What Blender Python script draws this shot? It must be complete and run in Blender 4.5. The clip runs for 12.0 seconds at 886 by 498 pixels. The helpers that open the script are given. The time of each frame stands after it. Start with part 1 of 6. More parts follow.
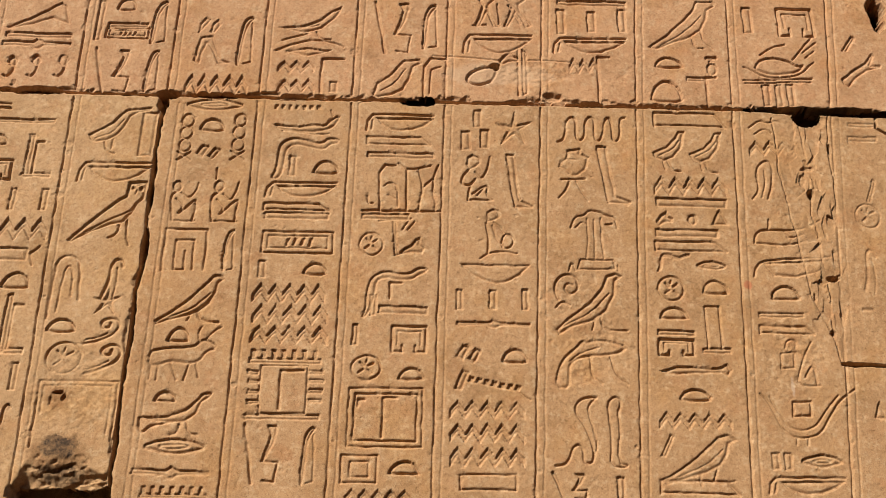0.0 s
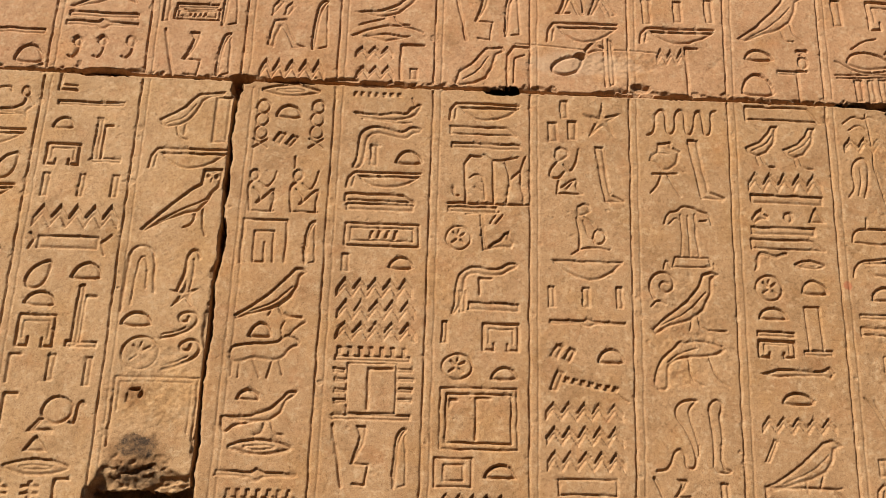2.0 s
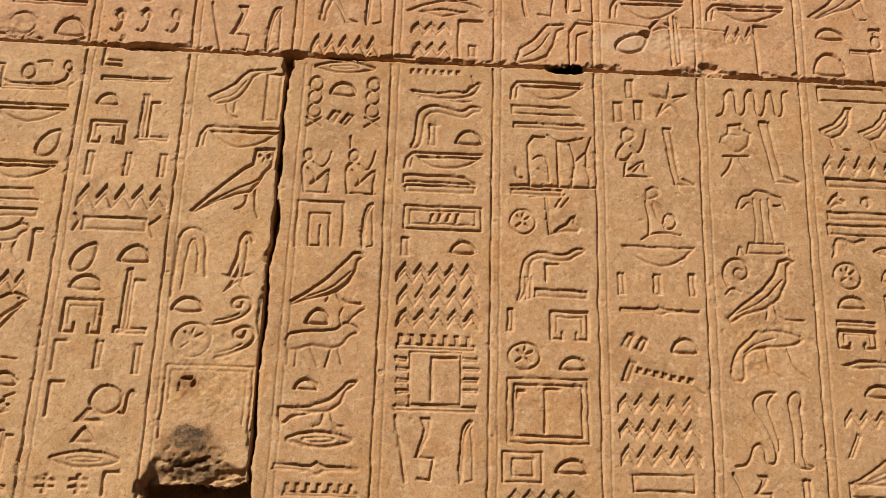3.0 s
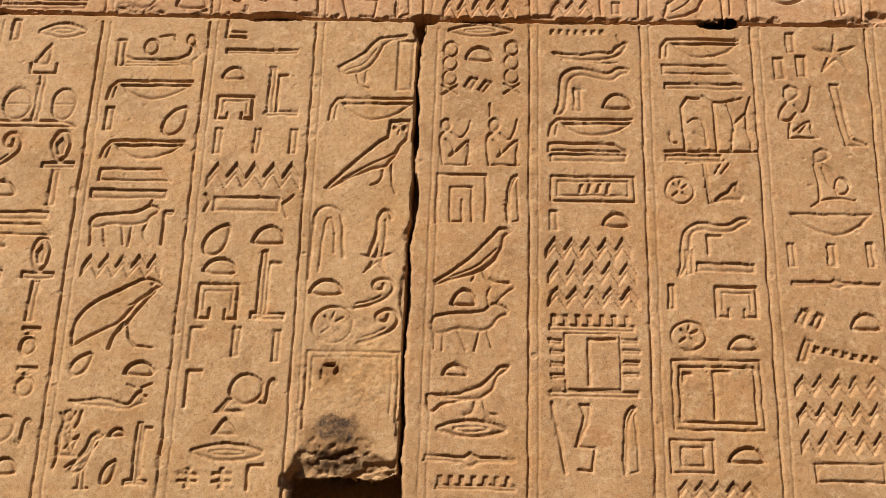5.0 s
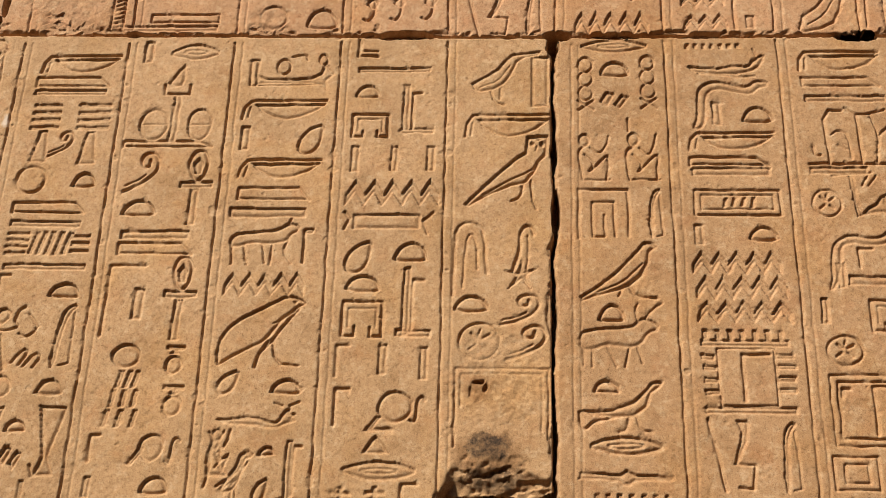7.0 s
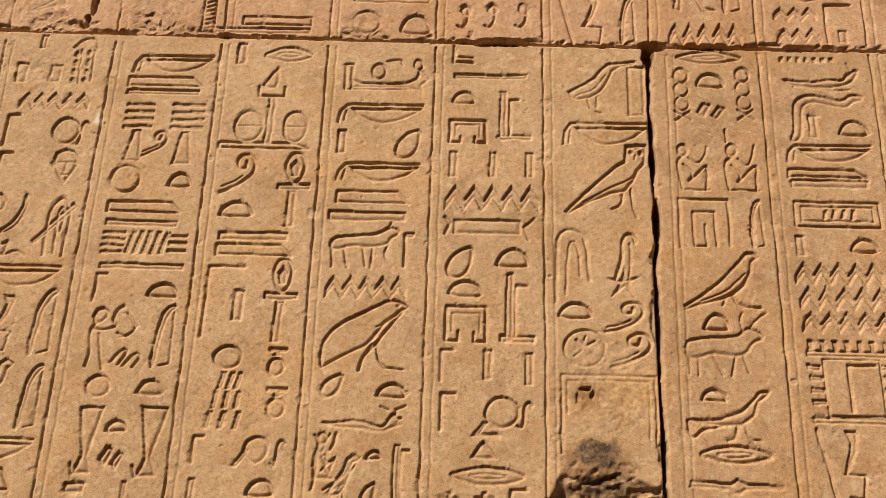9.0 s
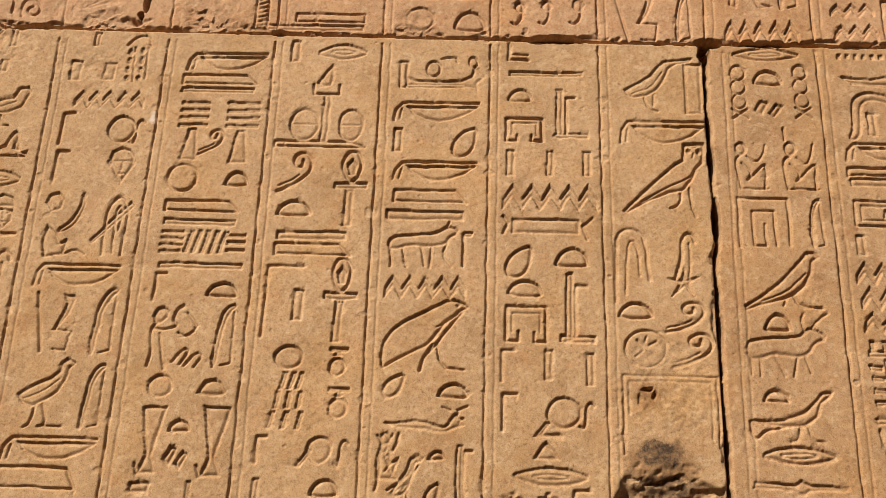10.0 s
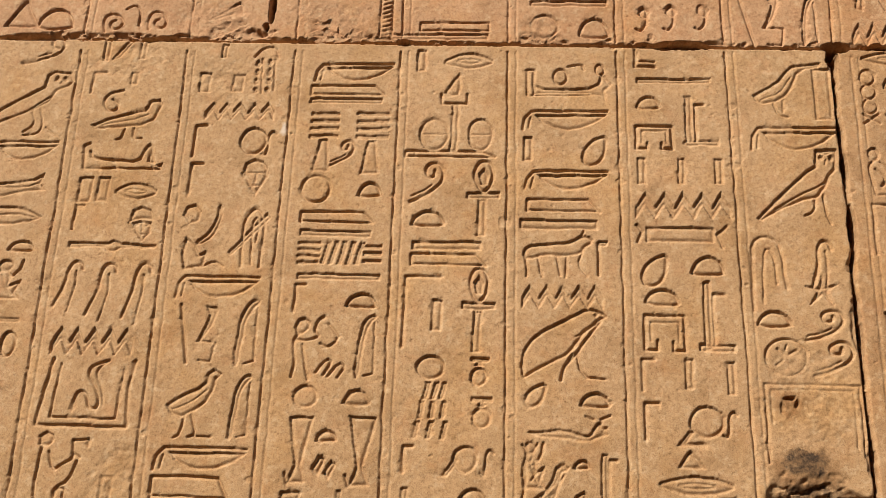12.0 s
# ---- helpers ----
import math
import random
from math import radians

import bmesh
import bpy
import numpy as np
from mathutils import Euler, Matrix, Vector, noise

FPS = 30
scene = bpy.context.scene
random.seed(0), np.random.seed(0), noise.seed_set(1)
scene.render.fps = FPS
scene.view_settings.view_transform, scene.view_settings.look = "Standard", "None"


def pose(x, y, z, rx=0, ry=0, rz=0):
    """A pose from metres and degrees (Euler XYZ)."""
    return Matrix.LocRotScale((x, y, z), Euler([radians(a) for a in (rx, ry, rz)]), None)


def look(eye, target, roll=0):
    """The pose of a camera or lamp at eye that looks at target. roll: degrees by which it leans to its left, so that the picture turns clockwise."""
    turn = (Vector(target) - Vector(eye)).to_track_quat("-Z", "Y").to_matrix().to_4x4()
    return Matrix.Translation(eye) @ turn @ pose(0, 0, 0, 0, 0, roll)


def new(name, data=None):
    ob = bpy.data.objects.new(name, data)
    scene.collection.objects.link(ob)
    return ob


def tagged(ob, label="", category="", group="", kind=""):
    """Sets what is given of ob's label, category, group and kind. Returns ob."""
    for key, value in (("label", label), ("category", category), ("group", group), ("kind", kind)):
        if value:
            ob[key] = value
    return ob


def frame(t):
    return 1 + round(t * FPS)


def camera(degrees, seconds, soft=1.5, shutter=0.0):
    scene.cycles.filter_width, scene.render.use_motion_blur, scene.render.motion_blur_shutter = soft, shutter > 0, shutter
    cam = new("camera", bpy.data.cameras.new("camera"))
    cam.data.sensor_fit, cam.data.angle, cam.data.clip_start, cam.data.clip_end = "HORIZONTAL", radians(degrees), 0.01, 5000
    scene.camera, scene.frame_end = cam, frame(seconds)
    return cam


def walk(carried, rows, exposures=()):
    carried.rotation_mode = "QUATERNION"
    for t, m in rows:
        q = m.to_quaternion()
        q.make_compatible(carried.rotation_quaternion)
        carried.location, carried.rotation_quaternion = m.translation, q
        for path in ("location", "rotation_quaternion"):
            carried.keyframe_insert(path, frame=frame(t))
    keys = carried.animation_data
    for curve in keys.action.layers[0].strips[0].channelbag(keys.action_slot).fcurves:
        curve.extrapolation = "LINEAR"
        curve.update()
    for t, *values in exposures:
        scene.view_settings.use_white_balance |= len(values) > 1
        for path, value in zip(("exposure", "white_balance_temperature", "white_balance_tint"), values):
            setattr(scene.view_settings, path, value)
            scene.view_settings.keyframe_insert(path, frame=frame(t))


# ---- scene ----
cam = camera(44.2, 12.0, soft=0.82)
PATH = [
    (0, (-0.151, 0.372, 1.769), (-0.124, 2.198, 2.585), 0.9),
    (0.5, (-0.206, 0.379, 1.769), (-0.163, 2.203, 2.589), 0.8),
    (1, (-0.266, 0.395, 1.775), (-0.213, 2.218, 2.595), 0.9),
    (1.5, (-0.335, 0.428, 1.786), (-0.269, 2.252, 2.604), 0.9),
    (2, (-0.409, 0.476, 1.798), (-0.335, 2.302, 2.612), 1.1),
    (2.5, (-0.486, 0.534, 1.807), (-0.401, 2.36, 2.619), 1.1),
    (3, (-0.549, 0.594, 1.818), (-0.467, 2.422, 2.624), 1.3),
    (5, (-0.678, 0.736, 1.874), (-0.746, 2.584, 2.636), 1.8),
    (5.5, (-0.703, 0.742, 1.885), (-0.82, 2.589, 2.641), 1.9),
    (6, (-0.752, 0.747, 1.876), (-0.892, 2.587, 2.647), 1.8),
    (6.5, (-0.81, 0.751, 1.868), (-0.959, 2.583, 2.655), 2.0),
    (7, (-0.892, 0.763, 1.841), (-1.022, 2.582, 2.661), 2.1),
    (9, (-1.137, 0.764, 1.814), (-1.224, 2.573, 2.663), 2.6),
    (9.5, (-1.194, 0.749, 1.837), (-1.279, 2.569, 2.661), 2.6),
    (10, (-1.235, 0.748, 1.841), (-1.338, 2.57, 2.66), 2.8),
    (10.5, (-1.28, 0.74, 1.853), (-1.4, 2.566, 2.659), 2.9),
    (11, (-1.326, 0.726, 1.865), (-1.466, 2.556, 2.658), 2.9),
    (11.5, (-1.382, 0.711, 1.872), (-1.533, 2.543, 2.659), 3.0),
    (12, (-1.439, 0.692, 1.881), (-1.6, 2.527, 2.66), 3.0),
]
walk(cam, [(t, look(eye, target, roll)) for t, eye, target, roll in PATH])

# ---- world, sun, light ----
SUN = Vector((-0.53, -0.60, 0.60)).normalized()
world = bpy.data.worlds.new("world")
scene.world = world
world.use_nodes = True
wn = world.node_tree.nodes
sky = wn.new("ShaderNodeTexSky")
sky.sky_type, sky.sun_disc = "NISHITA", False
sky.sun_elevation = math.asin(SUN.z)
sky.sun_rotation = math.atan2(SUN.x, SUN.y)
wn["Background"].inputs["Strength"].default_value = 0.045
world.node_tree.links.new(sky.outputs["Color"], wn["Background"].inputs["Color"])
sun_data = bpy.data.lights.new("sun", "SUN")
sun_data.energy, sun_data.angle, sun_data.color = 5.0, radians(0.55), (1.0, 0.93, 0.82)
sun = new("sun", sun_data)
sun.matrix_world = look(SUN * 20, (0, 0, 0))
scene.view_settings.exposure = 0.56


# ---- materials ----
def mat(name):
    m = bpy.data.materials.new(name)
    m.use_nodes = True
    nt = m.node_tree
    return m, nt, nt.nodes["Principled BSDF"]


def tex_noise(nt, coords, scale, detail=4.0, rough=0.55):
    n = nt.nodes.new("ShaderNodeTexNoise")
    n.inputs["Scale"].default_value, n.inputs["Detail"].default_value, n.inputs["Roughness"].default_value = scale, detail, rough
    nt.links.new(coords, n.inputs["Vector"])
    return n.outputs["Fac"]


def ramp(nt, fac, *stops):
    r = nt.nodes.new("ShaderNodeValToRGB")
    while len(r.color_ramp.elements) < len(stops):
        r.color_ramp.elements.new(0.5)
    for e, (p, c) in zip(r.color_ramp.elements, stops):
        e.position, e.color = p, (*c, 1)
    nt.links.new(fac, r.inputs["Fac"])
    return r.outputs["Color"]


def mix(nt, kind, fac, a, b):
    m = nt.nodes.new("ShaderNodeMix")
    m.data_type, m.blend_type = "RGBA", kind
    for key, v in (("Factor", fac), ("A", a), ("B", b)):
        s = [i for i in m.inputs if i.name == key and i.type == ("VALUE" if key == "Factor" else "RGBA")][0]
        if isinstance(v, (int, float)):
            s.default_value = v
        elif isinstance(v, tuple):
            s.default_value = (*v, 1)
        else:
            nt.links.new(v, s)
    return [o for o in m.outputs if o.type == "RGBA"][0]


def calc(nt, op, a, b):
    m = nt.nodes.new("ShaderNodeMath")
    m.operation = op
    for i, v in enumerate((a, b)):
        if isinstance(v, (int, float)):
            m.inputs[i].default_value = v
        else:
            nt.links.new(v, m.inputs[i])
    return m.outputs[0]


def spot(nt, coords, centre, size, wobble):
    """1 inside a ragged patch round centre, 0 outside."""
    mp = nt.nodes.new("ShaderNodeMapping")
    mp.vector_type = "TEXTURE"
    mp.inputs["Location"].default_value, mp.inputs["Scale"].default_value = centre, size
    nt.links.new(coords, mp.inputs["Vector"])
    ln = nt.nodes.new("ShaderNodeVectorMath")
    ln.operation = "LENGTH"
    nt.links.new(mp.outputs[0], ln.inputs[0])
    d = calc(nt, "ADD", ln.outputs["Value"], calc(nt, "MULTIPLY", calc(nt, "SUBTRACT", wobble, 0.5), 2.0))
    s = nt.nodes.new("ShaderNodeMapRange")
    s.interpolation_type = "SMOOTHSTEP"
    for k, v in (("From Min", 1.05), ("From Max", 0.55), ("To Min", 0.0), ("To Max", 1.0)):
        s.inputs[k].default_value = v
    nt.links.new(d, s.inputs["Value"])
    return s.outputs[0]


def sandstone(name, pale, deep):
    m, nt, b = mat(name)
    tc = nt.nodes.new("ShaderNodeTexCoord").outputs["Object"]
    broad = tex_noise(nt, tc, 1.6, 3)
    mid = tex_noise(nt, tc, 11, 5, 0.6)
    fine = tex_noise(nt, tc, 110, 5, 0.7)
    grain = tex_noise(nt, tc, 420, 3, 0.7)
    col = ramp(nt, broad, (0.3, deep), (0.7, pale))
    col = mix(nt, "MULTIPLY", 0.8, col, ramp(nt, mid, (0.27, (0.74, 0.69, 0.62)), (0.46, (0.98, 0.97, 0.96)), (0.72, (1.12, 1.12, 1.12))))
    col = mix(nt, "MULTIPLY", 0.85, col, ramp(nt, fine, (0.3, (0.62, 0.57, 0.52)), (0.46, (1.0, 1.0, 1.0)), (0.72, (1.16, 1.17, 1.19))))
    col = mix(nt, "MULTIPLY", 0.8, col, ramp(nt, grain, (0.3, (0.62, 0.57, 0.53)), (0.5, (1.0, 1.0, 1.0)), (0.68, (1.14, 1.15, 1.16))))
    # patches of pale dust, ochre and rosy stains, dark specks
    dust = ramp(nt, tex_noise(nt, tc, 62, 7, 0.8), (0.51, (0, 0, 0)), (0.66, (1, 1, 1)))
    col = mix(nt, "MIX", calc(nt, "MULTIPLY", dust, 0.52), col, (0.56, 0.40, 0.24))
    ochre = ramp(nt, tex_noise(nt, tc, 7.5, 6, 0.66), (0.50, (0, 0, 0)), (0.66, (1, 1, 1)))
    col = mix(nt, "MULTIPLY", calc(nt, "MULTIPLY", ochre, 0.6), col, (0.97, 0.88, 0.70))
    rosy = ramp(nt, tex_noise(nt, tc, 17, 6, 0.7), (0.52, (0, 0, 0)), (0.68, (1, 1, 1)))
    col = mix(nt, "MULTIPLY", calc(nt, "MULTIPLY", rosy, 0.7), col, (0.97, 0.85, 0.78))
    specks = ramp(nt, tex_noise(nt, tc, 165, 4, 0.75), (0.33, (1, 1, 1)), (0.40, (0, 0, 0)))
    col = mix(nt, "MULTIPLY", calc(nt, "MULTIPLY", specks, 0.7), col, (0.46, 0.38, 0.32))
    wob = tex_noise(nt, tc, 38, 6, 0.72)
    # soot round the broken foot of the owl column, a chalky scar and a red speck
    streak = ramp(nt, tex_noise(nt, tc, 70, 5, 0.7), (0.36, (0.25, 0.25, 0.25)), (0.6, (1, 1, 1)))
    # browner stone round the soot and over the pit in the panel
    rim = calc(nt, "MAXIMUM", spot(nt, tc, (-0.94, 2.7, 2.310), (0.072, 0.3, 0.055), wob), spot(nt, tc, (-0.955, 2.7, 2.435), (0.034, 0.3, 0.026), wob))
    col = mix(nt, "MULTIPLY", calc(nt, "MULTIPLY", rim, 0.55), col, (0.50, 0.40, 0.30))
    soot = calc(nt, "MAXIMUM", spot(nt, tc, (-0.937, 2.7, 2.326), (0.042, 0.3, 0.030), wob), calc(nt, "MULTIPLY", spot(nt, tc, (-0.93, 2.7, 2.268), (0.062, 0.3, 0.026), wob), 0.75))
    col = mix(nt, "MIX", calc(nt, "MULTIPLY", calc(nt, "MULTIPLY", soot, streak), 0.92), col, (0.018, 0.013, 0.010))
    mortar = spot(nt, tc, (0.025, 2.7, 3.295), (0.17, 0.3, 0.042), wob)
    col = mix(nt, "MIX", calc(nt, "MULTIPLY", mortar, 0.3), col, (0.50, 0.37, 0.25))
    scar = spot(nt, tc, (-1.968, 2.7, 3.005), (0.010, 0.3, 0.02), wob)
    scar = calc(nt, "MAXIMUM", scar, calc(nt, "MULTIPLY", spot(nt, tc, (0.668, 2.7, 2.49), (0.005, 0.3, 0.022), wob), 0.4))
    col = mix(nt, "MIX", calc(nt, "MULTIPLY", scar, 0.45), col, (0.72, 0.66, 0.58))
    red = spot(nt, tc, (0.592, 2.7, 2.735), (0.012, 0.3, 0.012), wob)
    col = mix(nt, "MIX", calc(nt, "MULTIPLY", red, 0.6), col, (0.34, 0.08, 0.035))
    nt.links.new(col, b.inputs["Base Color"])
    b.inputs["Roughness"].default_value = 0.86
    b.inputs["Specular IOR Level"].default_value = 0.22
    h = calc(nt, "ADD", calc(nt, "MULTIPLY", mid, 0.3), calc(nt, "ADD", calc(nt, "MULTIPLY", fine, 0.34), calc(nt, "MULTIPLY", grain, 0.32)))
    bump = nt.nodes.new("ShaderNodeBump")
    bump.inputs["Strength"].default_value, bump.inputs["Distance"].default_value = 0.5, 0.005
    nt.links.new(h, bump.inputs["Height"])
    nt.links.new(bump.outputs[0], b.inputs["Normal"])
    return m


# dark base colour, so the unseen ground bounces little light onto the wall
def sand():
    m, nt, b = mat("sand")
    tc = nt.nodes.new("ShaderNodeTexCoord").outputs["Object"]
    col = ramp(nt, tex_noise(nt, tc, 0.8, 6), (0.3, (0.16, 0.12, 0.08)), (0.7, (0.22, 0.165, 0.115)))
    col = mix(nt, "MULTIPLY", 0.6, col, ramp(nt, tex_noise(nt, tc, 60, 4), (0.3, (0.7, 0.68, 0.65)), (0.6, (1.05, 1.05, 1.05))))
    nt.links.new(col, b.inputs["Base Color"])
    b.inputs["Roughness"].default_value = 0.95
    bump = nt.nodes.new("ShaderNodeBump")
    bump.inputs["Distance"].default_value = 0.02
    nt.links.new(tex_noise(nt, tc, 25, 5), bump.inputs["Height"])
    nt.links.new(bump.outputs[0], b.inputs["Normal"])
    return m


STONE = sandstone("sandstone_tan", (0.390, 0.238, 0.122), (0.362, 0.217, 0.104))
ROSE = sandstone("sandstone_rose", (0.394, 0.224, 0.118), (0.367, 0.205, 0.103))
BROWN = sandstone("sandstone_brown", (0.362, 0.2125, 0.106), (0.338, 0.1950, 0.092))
SAND = sand()

# ---- the carved face: a relief over wall x and z, cut into the plane y = FACE ----
FACE, CELL = 2.70, 0.00196
X0, X1, Z0, Z1 = -2.74, 1.10, 2.15, 3.60
NX, NZ = round((X1 - X0) / CELL) + 1, round((Z1 - Z0) / CELL) + 1
XS, ZS = X0 + CELL * np.arange(NX), Z0 + CELL * np.arange(NZ)
rng = np.random.default_rng(7)


def field(scale, octaves=1, gain=0.5):
    """Smooth noise over the face, about -1 to 1, with lumps of that size in metres."""
    total, amp = np.zeros((NZ, NX), np.float32), 1.0
    for _ in range(octaves):
        nx, nz = int((X1 - X0) / scale) + 3, int((Z1 - Z0) / scale) + 3
        g = rng.uniform(-1, 1, (nz, nx)).astype(np.float32)
        u, v = (XS - X0) / scale, (ZS - Z0) / scale
        i, j = u.astype(int), v.astype(int)
        fu, fv = u - i, v - j
        fu, fv = (fu * fu * (3 - 2 * fu)).astype(np.float32), (fv * fv * (3 - 2 * fv)).astype(np.float32)
        rows = g[:, i] * (1 - fu) + g[:, i + 1] * fu
        total += amp * (rows[j] * (1 - fv[:, None]) + rows[j + 1] * fv[:, None])
        scale, amp = scale / 2, amp * gain
    return total


def ease(a):
    a = np.clip(a, 0, 1)
    return a * a * (3 - 2 * a)


WOBX, WOBZ = 0.0013 * field(0.03, 2, 0.5), 0.0013 * field(0.03, 2, 0.5)
ROUGH = field(0.012, 2, 0.6)
LUMP = field(0.07, 4, 0.55)
GX, GZ = XS[None, :] + WOBX, ZS[:, None] + WOBZ
CUT = np.zeros((NZ, NX), np.float32)
OWNER = np.zeros((NZ, NX), np.int32)
NAMES = ["stone_block"]


def joint_z(x):
    return 3.212 + 0.021 * np.clip((-0.8 - x) / 1.85, 0, 1.2) ** 1.2 - 0.006 * np.clip((x + 0.8) / 1.6, 0, 1)


def crack_x(z):
    return np.interp(z, (2.2, 2.31, 2.39, 2.54, 2.65, 2.72, 2.745, 2.83, 2.95, 3.05, 3.2), CRACK)


CRACK = (-0.8165, -0.8165, -0.8165, -0.8165, -0.8165, -0.8165, -0.8105, -0.8105, -0.814, -0.814, -0.8135)


def break_x(z):
    return np.interp(z, (2.544, 2.573, 2.607, 2.641, 2.703, 2.759, 2.875, 2.98, 3.2), (0.787, 0.784, 0.778, 0.766, 0.741, 0.735, 0.722, 0.707, 0.696))


def window(x0, x1, z0, z1, pad=0.02):
    i0, i1 = max(0, int((x0 - pad - X0) / CELL)), min(NX, int((x1 + pad - X0) / CELL) + 2)
    j0, j1 = max(0, int((z0 - pad - Z0) / CELL)), min(NZ, int((z1 + pad - Z0) / CELL) + 2)
    return slice(j0, j1), slice(i0, i1)


def near(pts, closed, box):
    """Distance to a line of points over a window of the face, and whether inside it."""
    x, z = GX[box], GZ[box]
    best, inside = np.full(x.shape, 9.0), np.zeros(x.shape, bool)
    ring = list(zip(pts, pts[1:] + pts[:1])) if closed else list(zip(pts, pts[1:]))
    for (ax, az), (bx, bz) in ring:
        dx, dz = bx - ax, bz - az
        t = np.clip(((x - ax) * dx + (z - az) * dz) / max(dx * dx + dz * dz, 1e-12), 0, 1)
        best = np.minimum(best, np.hypot(x - ax - t * dx, z - az - t * dz))
        if closed and az != bz:
            inside ^= ((az > z) != (bz > z)) & (x < ax + dx * (z - az) / dz)
    return best, inside


def rounded(pts, closed, times):
    for _ in range(times):
        out = [] if closed else [pts[0]]
        for (ax, az), (bx, bz) in (zip(pts, pts[1:] + pts[:1]) if closed else zip(pts, pts[1:])):
            out += [(0.75 * ax + 0.25 * bx, 0.75 * az + 0.25 * bz), (0.25 * ax + 0.75 * bx, 0.25 * az + 0.75 * bz)]
        pts = out if closed else out + [pts[-1]]
    return pts


def box_of(pts, pad=0.012):
    xs, zs = [p[0] for p in pts], [p[1] for p in pts]
    return window(min(xs), max(xs), min(zs), max(zs), pad)


def claim(box, mask, name):
    OWNER[box][mask] = name


def sink(pts, depth, body=0.6, smooth=0, owner=0):
    """Sunk relief: a steep edge cut in along the outline, the body rising again inside it."""
    pts = rounded(pts, True, smooth)
    box = box_of(pts)
    d, inside = near(pts, True, box)
    if not inside.any():
        return
    # a narrow cut along the outline; the body swells back towards the face within a few millimetres
    rise = max(0.0032, min(0.0075, 0.8 * float(d[inside].max())))
    prof = ease((d + 0.0014) / 0.0029) * (1 - body * ease((d - 0.0012) / rise)) * (inside | (d < 0.0008))
    CUT[box] = np.maximum(CUT[box], depth * prof)
    claim(box, inside | (d < 0.003), owner)


def groove(pts, depth, width=0.0062, smooth=0, closed=False, owner=0, grab=0.0045):
    pts, width = rounded(pts, closed, smooth), max(width, 0.0046)
    box = box_of(pts)
    d, inside = near(pts, closed, box)
    CUT[box] = np.maximum(CUT[box], depth * ease(1.35 - d / (0.46 * width)))
    claim(box, (inside | (d < grab)) if closed else d < grab, owner)


# ---- the signs, each drawn in a box of 1 by 1 ----
def pairs(flat):
    return [(flat[i], flat[i + 1]) for i in range(0, len(flat), 2)]


def P(*flat, body=0.6, smooth=0):
    return "sink", pairs(flat), min(0.9, body + 0.16), smooth


def G(*flat, width=0.0062, smooth=0, closed=False):
    return "groove", pairs(flat), width, smooth, closed


def disc(cx, cy, rx, ry, body=0.85):
    return "sink", [(cx + rx * math.cos(k * math.pi / 10), cy + ry * math.sin(k * math.pi / 10)) for k in range(20)], body, 0


def ring(cx, cy, rx, ry, width=0.005):
    return "groove", [(cx + rx * math.cos(k * math.pi / 10), cy + ry * math.sin(k * math.pi / 10)) for k in range(20)], width, 0, True


def water(n):
    """A sunk zigzag band."""
    top = [(k / (2 * n), 0.46 if k % 2 == 0 else 1.0) for k in range(2 * n + 1)]
    band = top + [(u, v - 0.44) for u, v in reversed(top)]
    return [("sink", band, 0.45, 0)]


def slashes(n):
    return [P(k / n, 0, (k + 0.35) / n, 0, (k + 1.0) / n, 0.9, (k + 0.75) / n, 1, body=0.5) for k in range(n)]


def ticks(n, v0, v1):
    return [P(k / n + 0.15 / n, v0, k / n + 0.55 / n, v0, k / n + 0.55 / n, v1, k / n + 0.15 / n, v1, body=0.2) for k in range(n)]


